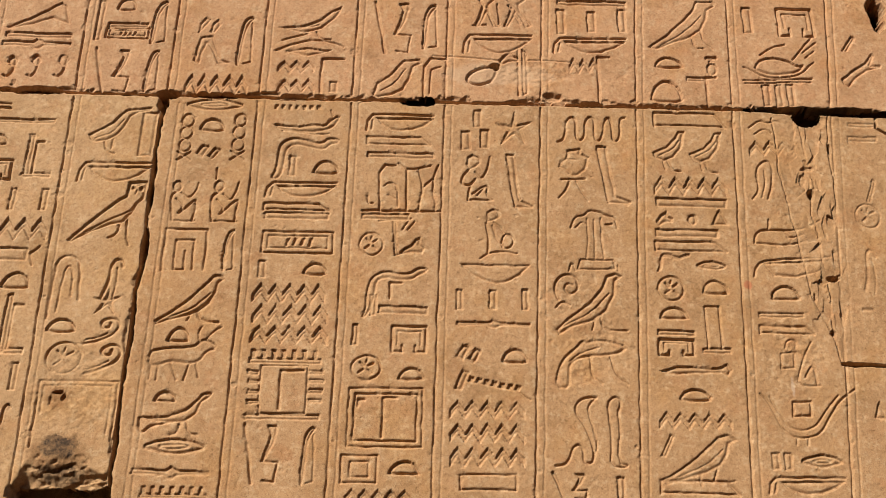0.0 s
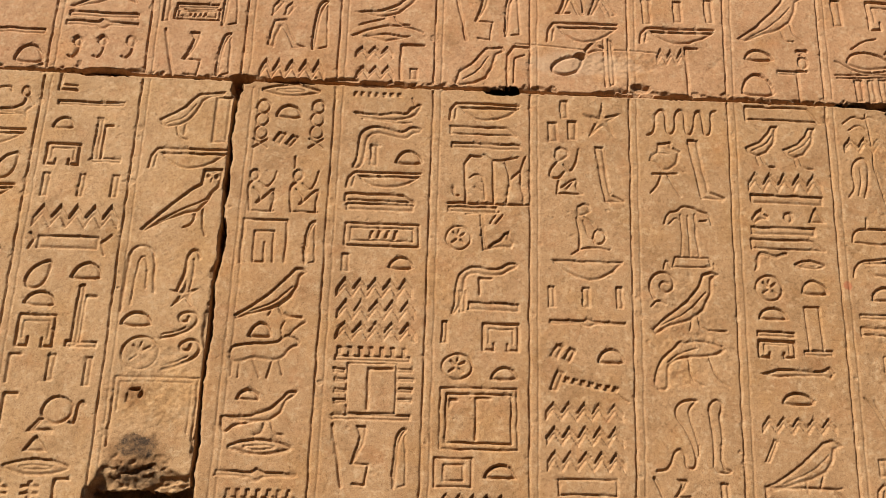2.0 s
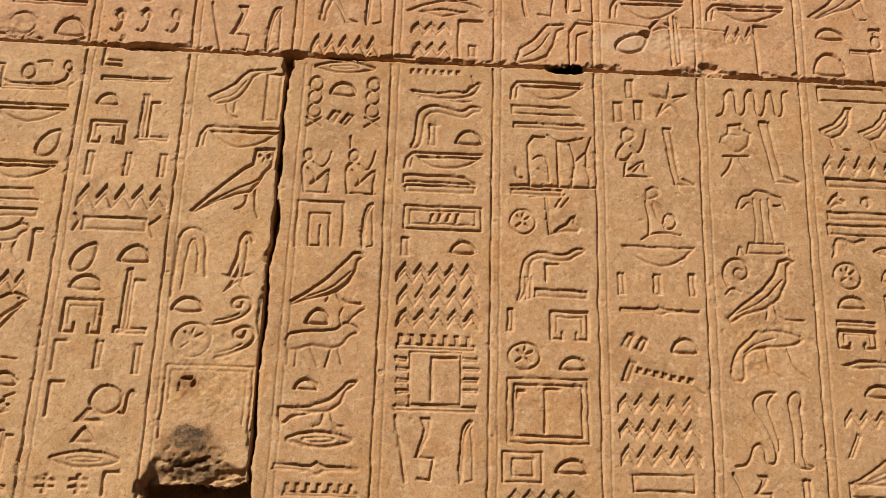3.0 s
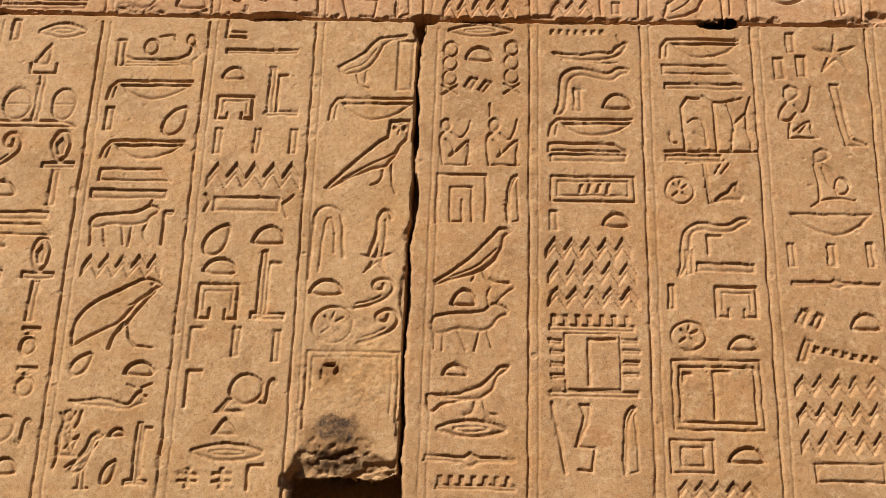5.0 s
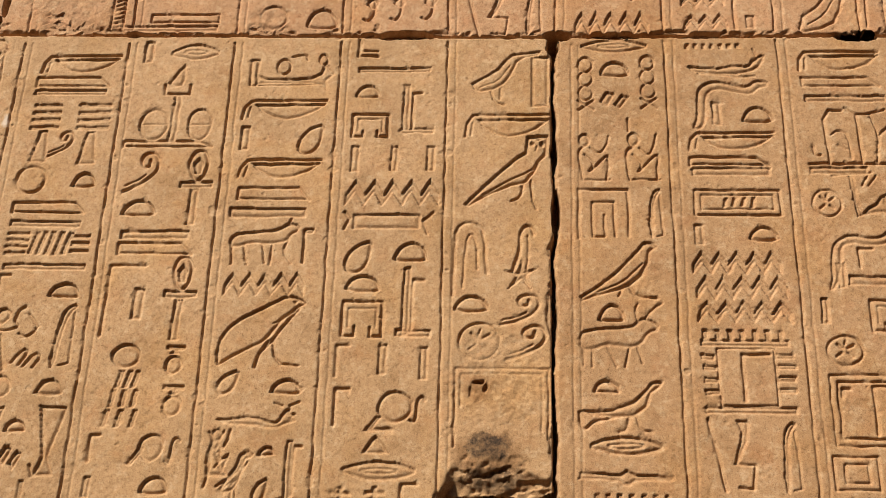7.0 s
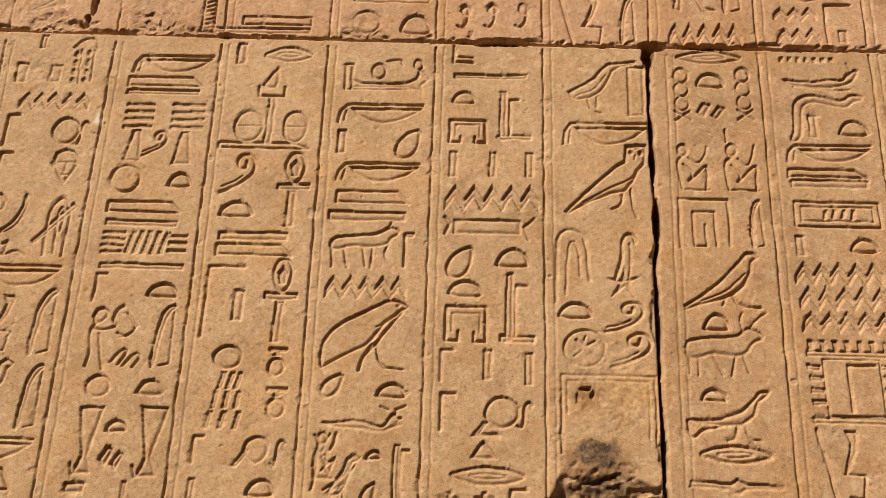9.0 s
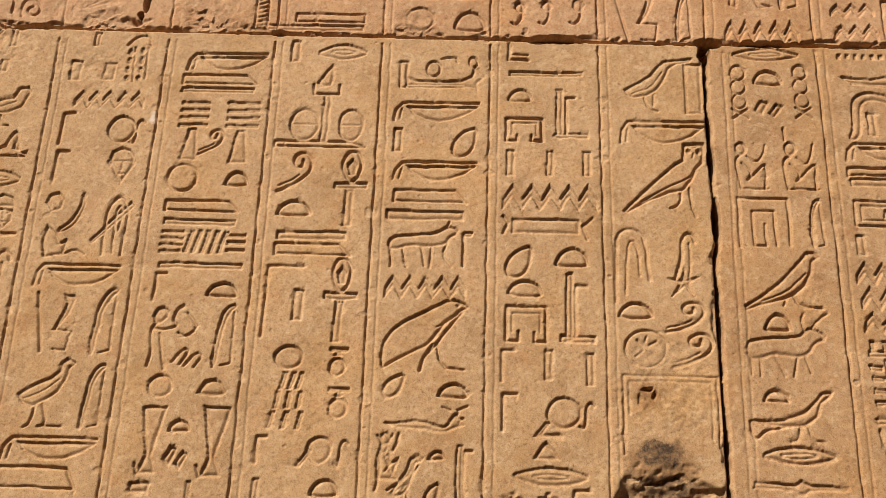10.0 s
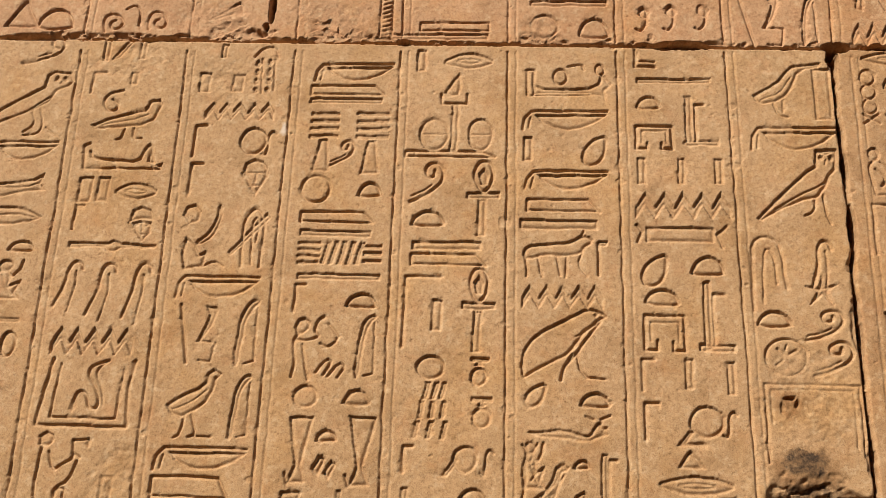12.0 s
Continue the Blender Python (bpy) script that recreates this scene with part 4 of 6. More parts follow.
        G(0.00, 0.06, 0.90, 0.13, width=0.005, smooth=0),
        G(0.02, 0.00, 0.87, 0.06, width=0.0046, smooth=0)],
    "outstretched_arm": [P(0.00, 0.23, 0.31, 0.50, 0.61, 0.71, 0.83, 1.00, 0.88, 0.95, 0.75, 0.66, 1.00, 0.64, 0.97, 0.57, 0.65, 0.49, 0.34, 0.24, 0.16, 0.00, 0.04, 0.08, body=0.6, smooth=0)],
    "worn_ladder": [G(0.00, 0.80, 0.32, 1.00, 0.85, 1.00, 1.00, 0.80, width=0.006, smooth=1),
        disc(0.17, 0.64, 0.11, 0.08, 0.3),
        disc(0.70, 0.67, 0.09, 0.08, 0.3),
        disc(0.19, 0.46, 0.09, 0.07, 0.3),
        disc(0.70, 0.47, 0.09, 0.08, 0.3),
        disc(0.19, 0.26, 0.09, 0.07, 0.3),
        disc(0.70, 0.26, 0.09, 0.07, 0.3),
        disc(0.19, 0.06, 0.09, 0.06, 0.3),
        disc(0.66, 0.07, 0.09, 0.06, 0.3),
        G(0.34, 0.75, 0.43, 0.00, width=0.0046, smooth=0),
        G(0.87, 0.75, 0.94, 0.05, width=0.0046, smooth=0)],
    "knotted_band": [P(0.00, 0.53, 0.48, 0.65, 0.76, 0.77, 0.92, 1.00, 0.87, 0.57, 1.00, 0.30, 0.71, 0.30, 0.34, 0.10, 0.06, 0.00, body=0.7, smooth=0),
        G(0.20, 0.45, 0.60, 0.42, 0.89, 0.65, width=0.005, smooth=1)],
    "lidded_eye": [P(0.00, 0.98, 0.52, 1.00, 0.80, 0.78, 1.00, 0.46, 0.80, 0.20, 0.48, 0.00, 0.08, 0.02, body=0.7, smooth=0),
        G(0.14, 0.54, 0.54, 0.63, 0.86, 0.46, width=0.005, smooth=1)],
    "twin_curls": [G(0.05, 0.00, 0.00, 0.43, 0.08, 0.69, 0.23, 0.64, 0.33, 0.34, 0.27, 0.09, 0.15, 0.09, 0.11, 0.34, 0.19, 0.43, width=0.006, smooth=2),
        G(0.73, 0.09, 0.69, 0.51, 0.78, 0.79, 0.92, 0.70, 1.00, 0.39, 0.95, 0.13, 0.84, 0.17, 0.80, 0.39, 0.88, 0.47, width=0.006, smooth=2),
        G(0.33, 0.83, 0.46, 1.00, 0.56, 0.79, 0.56, 0.21, width=0.005, smooth=1)],
    "dune_slope": [P(0.00, 0.00, 0.28, 0.38, 0.51, 0.56, 0.66, 0.88, 0.85, 1.00, 0.83, 0.63, 1.00, 0.40, 0.92, 0.15, 0.52, 0.17, body=0.5, smooth=0)],
    "branched_pole": [P(0.37, 0.93, 0.49, 0.94, 0.49, 0.43, 0.59, 0.02, 0.46, 0.00, 0.41, 0.43, body=0.6, smooth=0),
        G(0.00, 0.95, 0.89, 1.00, width=0.0055, smooth=0),
        G(0.65, 0.69, 0.83, 0.94, width=0.005, smooth=0),
        G(0.81, 0.70, 1.00, 0.92, width=0.005, smooth=0)],
    "tusked_curl": [G(0.00, 0.00, 0.43, 0.11, 0.85, 0.38, 1.00, 0.73, 0.85, 1.00, 0.65, 0.95, 0.66, 0.68, 0.83, 0.59, width=0.0075, smooth=1),
        G(0.38, 0.27, 0.67, 0.41, width=0.005, smooth=1)],
    "bird_with_crest": [P(0.00, 0.05, 0.27, 0.29, 0.49, 0.57, 0.66, 0.80, 0.73, 0.99, 0.97, 1.00, 1.00, 0.90, 0.88, 0.81, 0.85, 0.61, 0.76, 0.40, 0.60, 0.26, 0.34, 0.14, 0.11, 0.00, body=0.78, smooth=0),
        G(0.62, 0.26, 0.65, 0.06, 0.78, 0.04, width=0.005, smooth=1),
        G(0.76, 0.40, 0.77, 0.20, 0.90, 0.03, width=0.005, smooth=1),
        G(0.18, 0.09, 0.53, 0.35, 0.78, 0.69, width=0.0035, smooth=1)],
    "three_stems": [G(0.05, 0.10, 0.17, 0.97, width=0.0055, smooth=0),
        G(0.23, 0.87, 0.41, 0.07, width=0.0055, smooth=0),
        G(0.42, 0.99, 0.45, 0.13, width=0.0055, smooth=0),
        G(0.61, 0.94, 0.81, 0.14, width=0.0055, smooth=0),
        G(0.66, 1.00, 1.00, 0.10, width=0.0055, smooth=0),
        G(0.00, 0.00, 0.23, 0.06, width=0.005, smooth=0)],
}
WORDS = {"gamma": "post", "kbasket": "basket", "leg": "lower_leg", "chick": "bird", "seated": "figure", "striding": "figure", "dots": "row",
         "water3": "water", "water4": "water", "water5": "water", "djed": "pillar", "plump_strokes": "strokes", "kneeling_figure": "figure", "squatting_figure": "figure",
         "slender_hawk": "bird", "horned_antelope": "antelope", "curved_loaf": "loaf", "standing_goose": "bird", "crouching_lion": "lion", "long_snake": "snake", "shrine_scene": "shrine",
         "creeping_snake": "snake", "man_with_raised_arm": "figure", "seated_figure_with_ring": "figure", "crested_torso": "emblem", "sheaf_with_arms": "sheaf", "offering_table": "table", "perched_hawk": "bird",
         "curled_horn": "coil", "stooping_beast": "beast", "rearing_cobra": "cobra", "mummy_form": "mummy", "standing_bird": "bird", "hawk_on_perch": "bird", "wide_boat": "boat",
         "worn_figure": "figure", "walking_legs": "figure", "lying_bird": "bird", "low_mound": "mound", "quail_chick": "bird", "perched_chick": "bird", "large_owl": "owl",
         "great_vulture": "bird", "stretched_lion": "lion", "man_with_raised_hand": "figure", "heron": "bird", "resting_goose": "bird", "small_curl": "coil", "low_bed": "bed",
         "hooded_cobra": "cobra", "man_hand_to_mouth": "figure", "watching_owl": "owl", "bearded_face": "face", "capped_face": "face", "seated_with_arm": "figure", "tied_loop": "loop",
         "lion_bed": "bed", "striding_bull": "bull", "post_with_flag": "post", "eared_figure": "figure", "bent_arm": "arm", "worn_curl": "coil", "upright_cobra": "cobra",
         "recumbent_beast": "beast", "shallow_bowl": "bowl", "duck_on_tray": "bird", "outstretched_arm": "arm", "worn_ladder": "ladder", "knotted_band": "band", "lidded_eye": "eye",
         "twin_curls": "coil", "dune_slope": "slope", "branched_pole": "pole", "tusked_curl": "coil", "bird_with_crest": "bird", "three_stems": "stems"}


def depth_at(x, z):
    if z > joint_z(x):
        return 0.0055
    if x < -0.81:
        return 0.0053
    return 0.0053 if x < 0.0 else 0.0051 if x < 0.60 else 0.0049


# signs cut deeper than the rest
DEEPER = {"loaf": 1.45, "curved_loaf": 1.4, "plump_strokes": 1.4, "leaf": 1.25, "disc": 1.2, "house": 1.2, "feather": 1.15, "hand": 1.3, "wedge": 1.3, "great_vulture": 1.25, "large_owl": 1.15,
          "slender_hawk": 1.3, "perched_hawk": 1.15, "water3": 1.15, "water4": 1.15, "water5": 1.15}


def carve(kind, x, z, w, h):
    """One sign cut into the face, centred at x, z."""
    NAMES.append("carved_" + WORDS.get(kind, kind))
    me, depth = len(NAMES) - 1, depth_at(x, z) * (0.9 + 0.2 * random.random()) * DEEPER.get(kind, 1.0)
    for stroke in SIGNS[kind]:
        pts = [(x + (u - 0.5) * w, z + (v - 0.5) * h) for u, v in stroke[1]]
        if stroke[0] == "sink":
            sink(pts, depth, stroke[2] if x > -0.81 else 0.9 * stroke[2], stroke[3], me)
        else:
            groove(pts, depth * min(1.0, stroke[2] / 0.0055), stroke[2], stroke[3], stroke[4], me)


# column borders: a deep line and a lighter one beside it; x at z = 2.5 and at z = 3.4
COLUMNS = [(-2.66, -2.72), (-2.424, -2.455), (-2.183, -2.211), (-1.952, -1.967), (-1.715, -1.733), (-1.484, -1.500), (-1.256, -1.267), (-1.028, -1.038), (-0.812, -0.806),
           (-0.583, -0.579), (-0.355, -0.346), (-0.128, -0.114), (0.098, 0.128), (0.327, 0.369), (0.567, 0.609), (0.790, 0.864), (1.02, 1.11)]
for low, high in COLUMNS:
    slope = (high - low) / 0.9
    for za, zb in ((Z0 - 0.02, 3.20), (3.225, Z1 + 0.02)):
        if low == -0.812 and za < 3:
            continue
        NAMES.append("column_line")
        d = depth_at(low + 0.02, za + 0.3)
        groove([(low + slope * (za - 2.5), za), (low + slope * (zb - 2.5), zb)], d, 0.0054, owner=len(NAMES) - 1)
        NAMES.append("column_line")
        groove([(low + 0.018 + slope * (za - 2.5), za), (low + 0.018 + slope * (zb - 2.5), zb)], d * 0.36, 0.0046, owner=len(NAMES) - 1)
NAMES.append("column_line")
groove([(-0.782, Z0), (-0.775, 3.19)], 0.0022, 0.005, owner=len(NAMES) - 1)
NAMES.append("column_line")
groove([(-0.768, Z0), (-0.760, 3.19)], 0.0018, 0.0045, owner=len(NAMES) - 1)

# signs, column by column
# upper course
carve("wing", -1.156, 3.441, 0.159, 0.082)
carve("bar", -1.151, 3.381, 0.167, 0.014)
carve("bolt", -1.153, 3.355, 0.172, 0.032)
carve("bar", -1.003, 3.431, 0.016, 0.123)
carve("loaf", -0.939, 3.481, 0.051, 0.038)
carve("bar", -0.929, 3.418, 0.101, 0.012)
carve("board", -0.928, 3.393, 0.106, 0.030)
carve("feather", -0.851, 3.429, 0.039, 0.135)
carve("leg", -0.954, 3.280, 0.090, 0.128)
carve("feather", -0.854, 3.282, 0.033, 0.124)
carve("feather", -0.628, 3.380, 0.039, 0.150)
carve("water5", -0.689, 3.245, 0.156, 0.061)
carve("water3", -0.494, 3.305, 0.091, 0.036)
carve("water3", -0.490, 3.248, 0.090, 0.040)
carve("gamma", -0.400, 3.281, 0.057, 0.096)
carve("bar", -0.397, 3.246, 0.018, 0.031)
carve("leg", -0.254, 3.429, 0.093, 0.159)
carve("feather", -0.159, 3.435, 0.039, 0.141)
carve("arch", -0.145, 3.280, 0.051, 0.113)
carve("striding", -0.013, 3.496, 0.069, 0.114)
carve("striding", 0.064, 3.498, 0.084, 0.114)
carve("kbasket", 0.016, 3.387, 0.175, 0.058)
carve("leaf", -0.025, 3.291, 0.082, 0.060)
carve("hand", 0.043, 3.345, 0.053, 0.040)
carve("flag", 0.078, 3.303, 0.029, 0.136)
carve("bar", 0.178, 3.460, 0.022, 0.077)
carve("bar", 0.257, 3.462, 0.022, 0.065)
carve("bar", 0.337, 3.468, 0.020, 0.072)
carve("bar", 0.261, 3.522, 0.179, 0.015)
carve("kbasket", 0.250, 3.388, 0.186, 0.047)
carve("water3", 0.233, 3.326, 0.077, 0.048)
carve("gamma", 0.284, 3.286, 0.029, 0.136)
carve("loaf", 0.450, 3.342, 0.073, 0.035)
carve("jar", 0.559, 3.334, 0.031, 0.057)
carve("loaf", 0.439, 3.257, 0.082, 0.067)
carve("bar", 0.516, 3.294, 0.048, 0.012)
carve("gamma", 0.554, 3.257, 0.024, 0.084)
carve("bar", 0.664, 3.480, 0.023, 0.078)
carve("house", 0.789, 3.475, 0.090, 0.084)
carve("bar", 0.691, 3.252, 0.021, 0.065)
carve("bar", 0.723, 3.252, 0.017, 0.065)
carve("bar", 0.753, 3.253, 0.019, 0.065)
carve("slash", 0.919, 3.414, 0.040, 0.047)
# right block
carve("bar", -0.037, 3.164, 0.019, 0.049)
carve("bar", -0.065, 3.101, 0.022, 0.053)
carve("bar", -0.019, 3.107, 0.021, 0.051)
carve("star", 0.054, 3.138, 0.091, 0.094)
carve("foot", 0.064, 2.994, 0.064, 0.145)
carve("bowl", 0.006, 2.749, 0.163, 0.048)
carve("bar", -0.077, 2.684, 0.015, 0.051)
carve("bar", -0.000, 2.685, 0.016, 0.047)
carve("bar", 0.074, 2.687, 0.015, 0.052)
carve("bolt", 0.001, 2.626, 0.169, 0.021)
carve("plump_strokes", -0.055, 2.554, 0.056, 0.045)
carve("loaf", 0.049, 2.551, 0.060, 0.036)
carve("ridge", -0.003, 2.483, 0.171, 0.067)
carve("water5", -0.014, 2.424, 0.165, 0.041)
carve("water5", -0.014, 2.372, 0.163, 0.046)
carve("water5", -0.014, 2.319, 0.162, 0.044)
carve("frame", -0.012, 2.266, 0.120, 0.032)
carve("coils", 0.245, 3.142, 0.169, 0.076)
carve("foot", 0.293, 3.016, 0.079, 0.156)
carve("leg", 0.164, 2.260, 0.073, 0.057)
carve("bar", 0.273, 2.258, 0.015, 0.049)
carve("channel", 0.490, 3.173, 0.176, 0.038)
carve("water5", 0.478, 2.989, 0.175, 0.052)
carve("bar", 0.477, 2.945, 0.170, 0.023)
carve("hand", 0.410, 2.902, 0.041, 0.037)
carve("disc", 0.477, 2.899, 0.021, 0.027)
carve("wedge", 0.542, 2.909, 0.041, 0.040)
carve("bar", 0.461, 2.865, 0.149, 0.020)
carve("channel", 0.467, 2.830, 0.167, 0.024)
carve("snake", 0.422, 2.788, 0.080, 0.049)
carve("mouth", 0.511, 2.783, 0.080, 0.024)
carve("town", 0.413, 2.723, 0.062, 0.062)
carve("loaf", 0.515, 2.728, 0.062, 0.038)
carve("loaf", 0.415, 2.662, 0.066, 0.033)
carve("frame", 0.503, 2.628, 0.032, 0.103)
carve("bar", 0.416, 2.614, 0.083, 0.012)
carve("house", 0.415, 2.579, 0.078, 0.036)
carve("bar", 0.507, 2.572, 0.065, 0.012)
carve("fish", 0.454, 2.527, 0.163, 0.031)
carve("loaf", 0.448, 2.469, 0.072, 0.031)
carve("water5", 0.445, 2.409, 0.160, 0.039)
carve("channel", 0.443, 2.263, 0.168, 0.028)
# weathered column
carve("water4", 0.700, 3.098, 0.137, 0.043)
carve("loaf", 0.677, 2.717, 0.071, 0.038)
carve("bar", 0.662, 2.662, 0.105, 0.011)
carve("channel", 0.671, 2.626, 0.122, 0.018)
carve("bar", 0.612, 2.324, 0.017, 0.037)
carve("bar", 0.639, 2.324, 0.017, 0.037)
carve("mouth", 0.713, 2.325, 0.104, 0.029)
carve("kbasket", 0.675, 2.271, 0.165, 0.037)
carve("bar", 0.921, 3.171, 0.072, 0.011)
carve("bar", 0.916, 3.132, 0.071, 0.015)
carve("slash", 0.916, 2.990, 0.028, 0.062)
carve("town", 0.899, 2.921, 0.060, 0.066)
carve("cane", 0.885, 2.775, 0.036, 0.116)
carve("bar", 0.866, 2.679, 0.027, 0.006)
carve("wedge", 0.859, 2.443, 0.030, 0.039)
# column right of the crack
carve("mouth", -0.686, 3.188, 0.159, 0.035)
carve("beads", -0.747, 3.091, 0.034, 0.133)
carve("loaf", -0.686, 3.130, 0.062, 0.038)
carve("beads", -0.618, 3.094, 0.034, 0.133)
carve("meander", -0.717, 2.793, 0.097, 0.106)
carve("feather", -0.616, 2.796, 0.026, 0.108)
carve("mouth", -0.689, 2.331, 0.149, 0.036)
carve("bolt", -0.690, 2.274, 0.165, 0.028)
carve("teeth", -0.679, 2.232, 0.144, 0.024)
# next column
carve("dots", -0.479, 3.185, 0.122, 0.017)
carve("kbasket", -0.457, 2.957, 0.168, 0.041)
carve("channel", -0.465, 2.911, 0.153, 0.017)
carve("bar", -0.463, 2.888, 0.152, 0.018)
carve("board", -0.456, 2.818, 0.164, 0.054)
carve("bar", -0.535, 2.749, 0.017, 0.043)
carve("loaf", -0.412, 2.752, 0.057, 0.033)
carve("water5", -0.467, 2.690, 0.165, 0.049)
carve("water5", -0.461, 2.639, 0.168, 0.049)
carve("water5", -0.460, 2.590, 0.171, 0.045)
carve("teeth", -0.464, 2.538, 0.161, 0.031)
carve("bar", -0.533, 2.501, 0.025, 0.009)
carve("bar", -0.532, 2.480, 0.025, 0.009)
carve("bar", -0.530, 2.457, 0.025, 0.009)
carve("bar", -0.529, 2.434, 0.025, 0.009)
carve("bar", -0.394, 2.504, 0.034, 0.009)
carve("bar", -0.393, 2.483, 0.034, 0.009)
carve("bar", -0.394, 2.460, 0.032, 0.009)
carve("bar", -0.394, 2.437, 0.030, 0.009)
carve("frame", -0.464, 2.463, 0.103, 0.110)
carve("gamma", -0.446, 2.462, 0.050, 0.087)
carve("bar", -0.463, 2.400, 0.165, 0.012)
carve("leg", -0.503, 2.319, 0.077, 0.128)
carve("feather", -0.401, 2.316, 0.029, 0.128)
# next column
carve("kbasket", -0.226, 3.147, 0.164, 0.047)
carve("channel", -0.229, 3.095, 0.153, 0.021)
carve("bar", -0.223, 3.056, 0.162, 0.015)
carve("bar", -0.254, 2.891, 0.112, 0.014)
carve("town", -0.284, 2.819, 0.056, 0.061)
carve("bar", -0.312, 2.595, 0.013, 0.050)
carve("house", -0.190, 2.585, 0.077, 0.061)
carve("town", -0.284, 2.516, 0.066, 0.059)
carve("loaf", -0.183, 2.504, 0.059, 0.031)
carve("frame", -0.237, 2.404, 0.162, 0.132)
carve("frame", -0.237, 2.404, 0.137, 0.106)
carve("gamma", -0.291, 2.436, 0.015, 0.015)
carve("gamma", -0.228, 2.404, 0.029, 0.089)
carve("frame", -0.290, 2.289, 0.077, 0.059)
carve("frame", -0.289, 2.288, 0.041, 0.033)
carve("loaf", -0.192, 2.294, 0.069, 0.033)
carve("water5", -0.247, 2.230, 0.141, 0.032)
# left block, column next to the owl column
carve("corner", -1.204, 3.185, 0.041, 0.043)
carve("bar", -1.146, 3.130, 0.154, 0.011)
carve("loaf", -1.200, 3.076, 0.052, 0.034)
carve("bar", -1.118, 3.038, 0.014, 0.109)
carve("gamma", -1.095, 3.029, 0.018, 0.086)
carve("bar", -1.094, 2.981, 0.071, 0.010)
carve("house", -1.190, 2.992, 0.073, 0.052)
carve("bar", -1.217, 2.915, 0.016, 0.059)
carve("bar", -1.137, 2.915, 0.014, 0.058)
carve("bar", -1.062, 2.915, 0.016, 0.058)
carve("water5", -1.136, 2.836, 0.189, 0.059)
carve("bed", -1.140, 2.770, 0.176, 0.048)
carve("leaf", -1.196, 2.696, 0.055, 0.070)
carve("loaf", -1.093, 2.708, 0.068, 0.041)
carve("loaf", -1.183, 2.641, 0.071, 0.036)
carve("house", -1.180, 2.568, 0.076, 0.070)
carve("bar", -1.098, 2.606, 0.014, 0.137)
carve("gamma", -1.076, 2.596, 0.020, 0.104)
carve("bar", -1.083, 2.540, 0.066, 0.014)
carve("gamma", -1.213, 2.484, 0.022, 0.060)
carve("bar", -1.137, 2.488, 0.016, 0.058)
carve("bar", -1.060, 2.481, 0.015, 0.065)
carve("gamma", -1.208, 2.394, 0.025, 0.069)
carve("disc", -1.108, 2.396, 0.066, 0.060)
carve("slash", -1.149, 2.364, 0.031, 0.029)
carve("hook", -1.066, 2.391, 0.025, 0.051)
carve("bar", -1.136, 2.353, 0.050, 0.006)
carve("wedge", -1.140, 2.326, 0.049, 0.033)
carve("mouth", -1.132, 2.278, 0.154, 0.038)
carve("cross", -1.199, 2.229, 0.035, 0.036)
carve("cross", -1.136, 2.230, 0.035, 0.037)
carve("gamma", -1.076, 2.231, 0.028, 0.044)
# column
carve("kbasket", -1.373, 3.032, 0.174, 0.046)
carve("bar", -1.450, 2.964, 0.018, 0.054)
carve("leaf", -1.312, 2.961, 0.053, 0.072)
carve("kbasket", -1.369, 2.891, 0.167, 0.044)
carve("channel", -1.376, 2.833, 0.145, 0.026)
carve("bar", -1.385, 2.792, 0.155, 0.020)
carve("water5", -1.376, 2.636, 0.159, 0.050)
carve("leaf", -1.426, 2.438, 0.042, 0.048)
carve("loaf", -1.313, 2.432, 0.058, 0.030)
carve("seated", -1.426, 2.304, 0.043, 0.088)
carve("bar", -1.297, 2.271, 0.011, 0.115)
carve("gamma", -1.282, 2.273, 0.013, 0.090)
carve("bar", -1.294, 2.218, 0.042, 0.010)
carve("loaf", -1.339, 2.309, 0.032, 0.020)
carve("chick", -1.390, 2.256, 0.056, 0.105)
carve("leaf", -1.346, 2.236, 0.030, 0.049)
# column
carve("bar", -1.682, 3.177, 0.019, 0.053)
carve("mouth", -1.580, 3.176, 0.117, 0.041)
carve("spade", -1.608, 3.108, 0.056, 0.075)
carve("half_disc", -1.646, 2.995, 0.062, 0.077)
carve("half_disc", -1.549, 2.995, 0.054, 0.077)
carve("bar", -1.604, 3.013, 0.015, 0.114)
carve("channel", -1.610, 2.948, 0.186, 0.013)
carve("coil", -1.653, 2.883, 0.072, 0.092)
carve("ankh", -1.539, 2.848, 0.068, 0.170)
carve("loaf", -1.649, 2.801, 0.071, 0.038)
carve("bar", -1.608, 2.741, 0.138, 0.018)
carve("channel", -1.603, 2.710, 0.149, 0.023)
carve("gamma", -1.652, 2.600, 0.069, 0.147)
carve("bar", -1.620, 2.594, 0.020, 0.063)
carve("ankh", -1.540, 2.607, 0.065, 0.174)
carve("disc", -1.628, 2.487, 0.056, 0.050)
carve("rain", -1.621, 2.404, 0.072, 0.112)
carve("jar", -1.534, 2.480, 0.039, 0.058)
carve("jar", -1.527, 2.400, 0.044, 0.060)
carve("disc", -1.554, 2.311, 0.047, 0.051)
carve("slash", -1.582, 2.297, 0.029, 0.035)
carve("hook", -1.513, 2.306, 0.023, 0.051)
carve("loaf", -1.538, 2.243, 0.055, 0.035)
carve("gamma", -1.661, 2.309, 0.019, 0.049)
carve("bar", -1.664, 2.237, 0.012, 0.036)
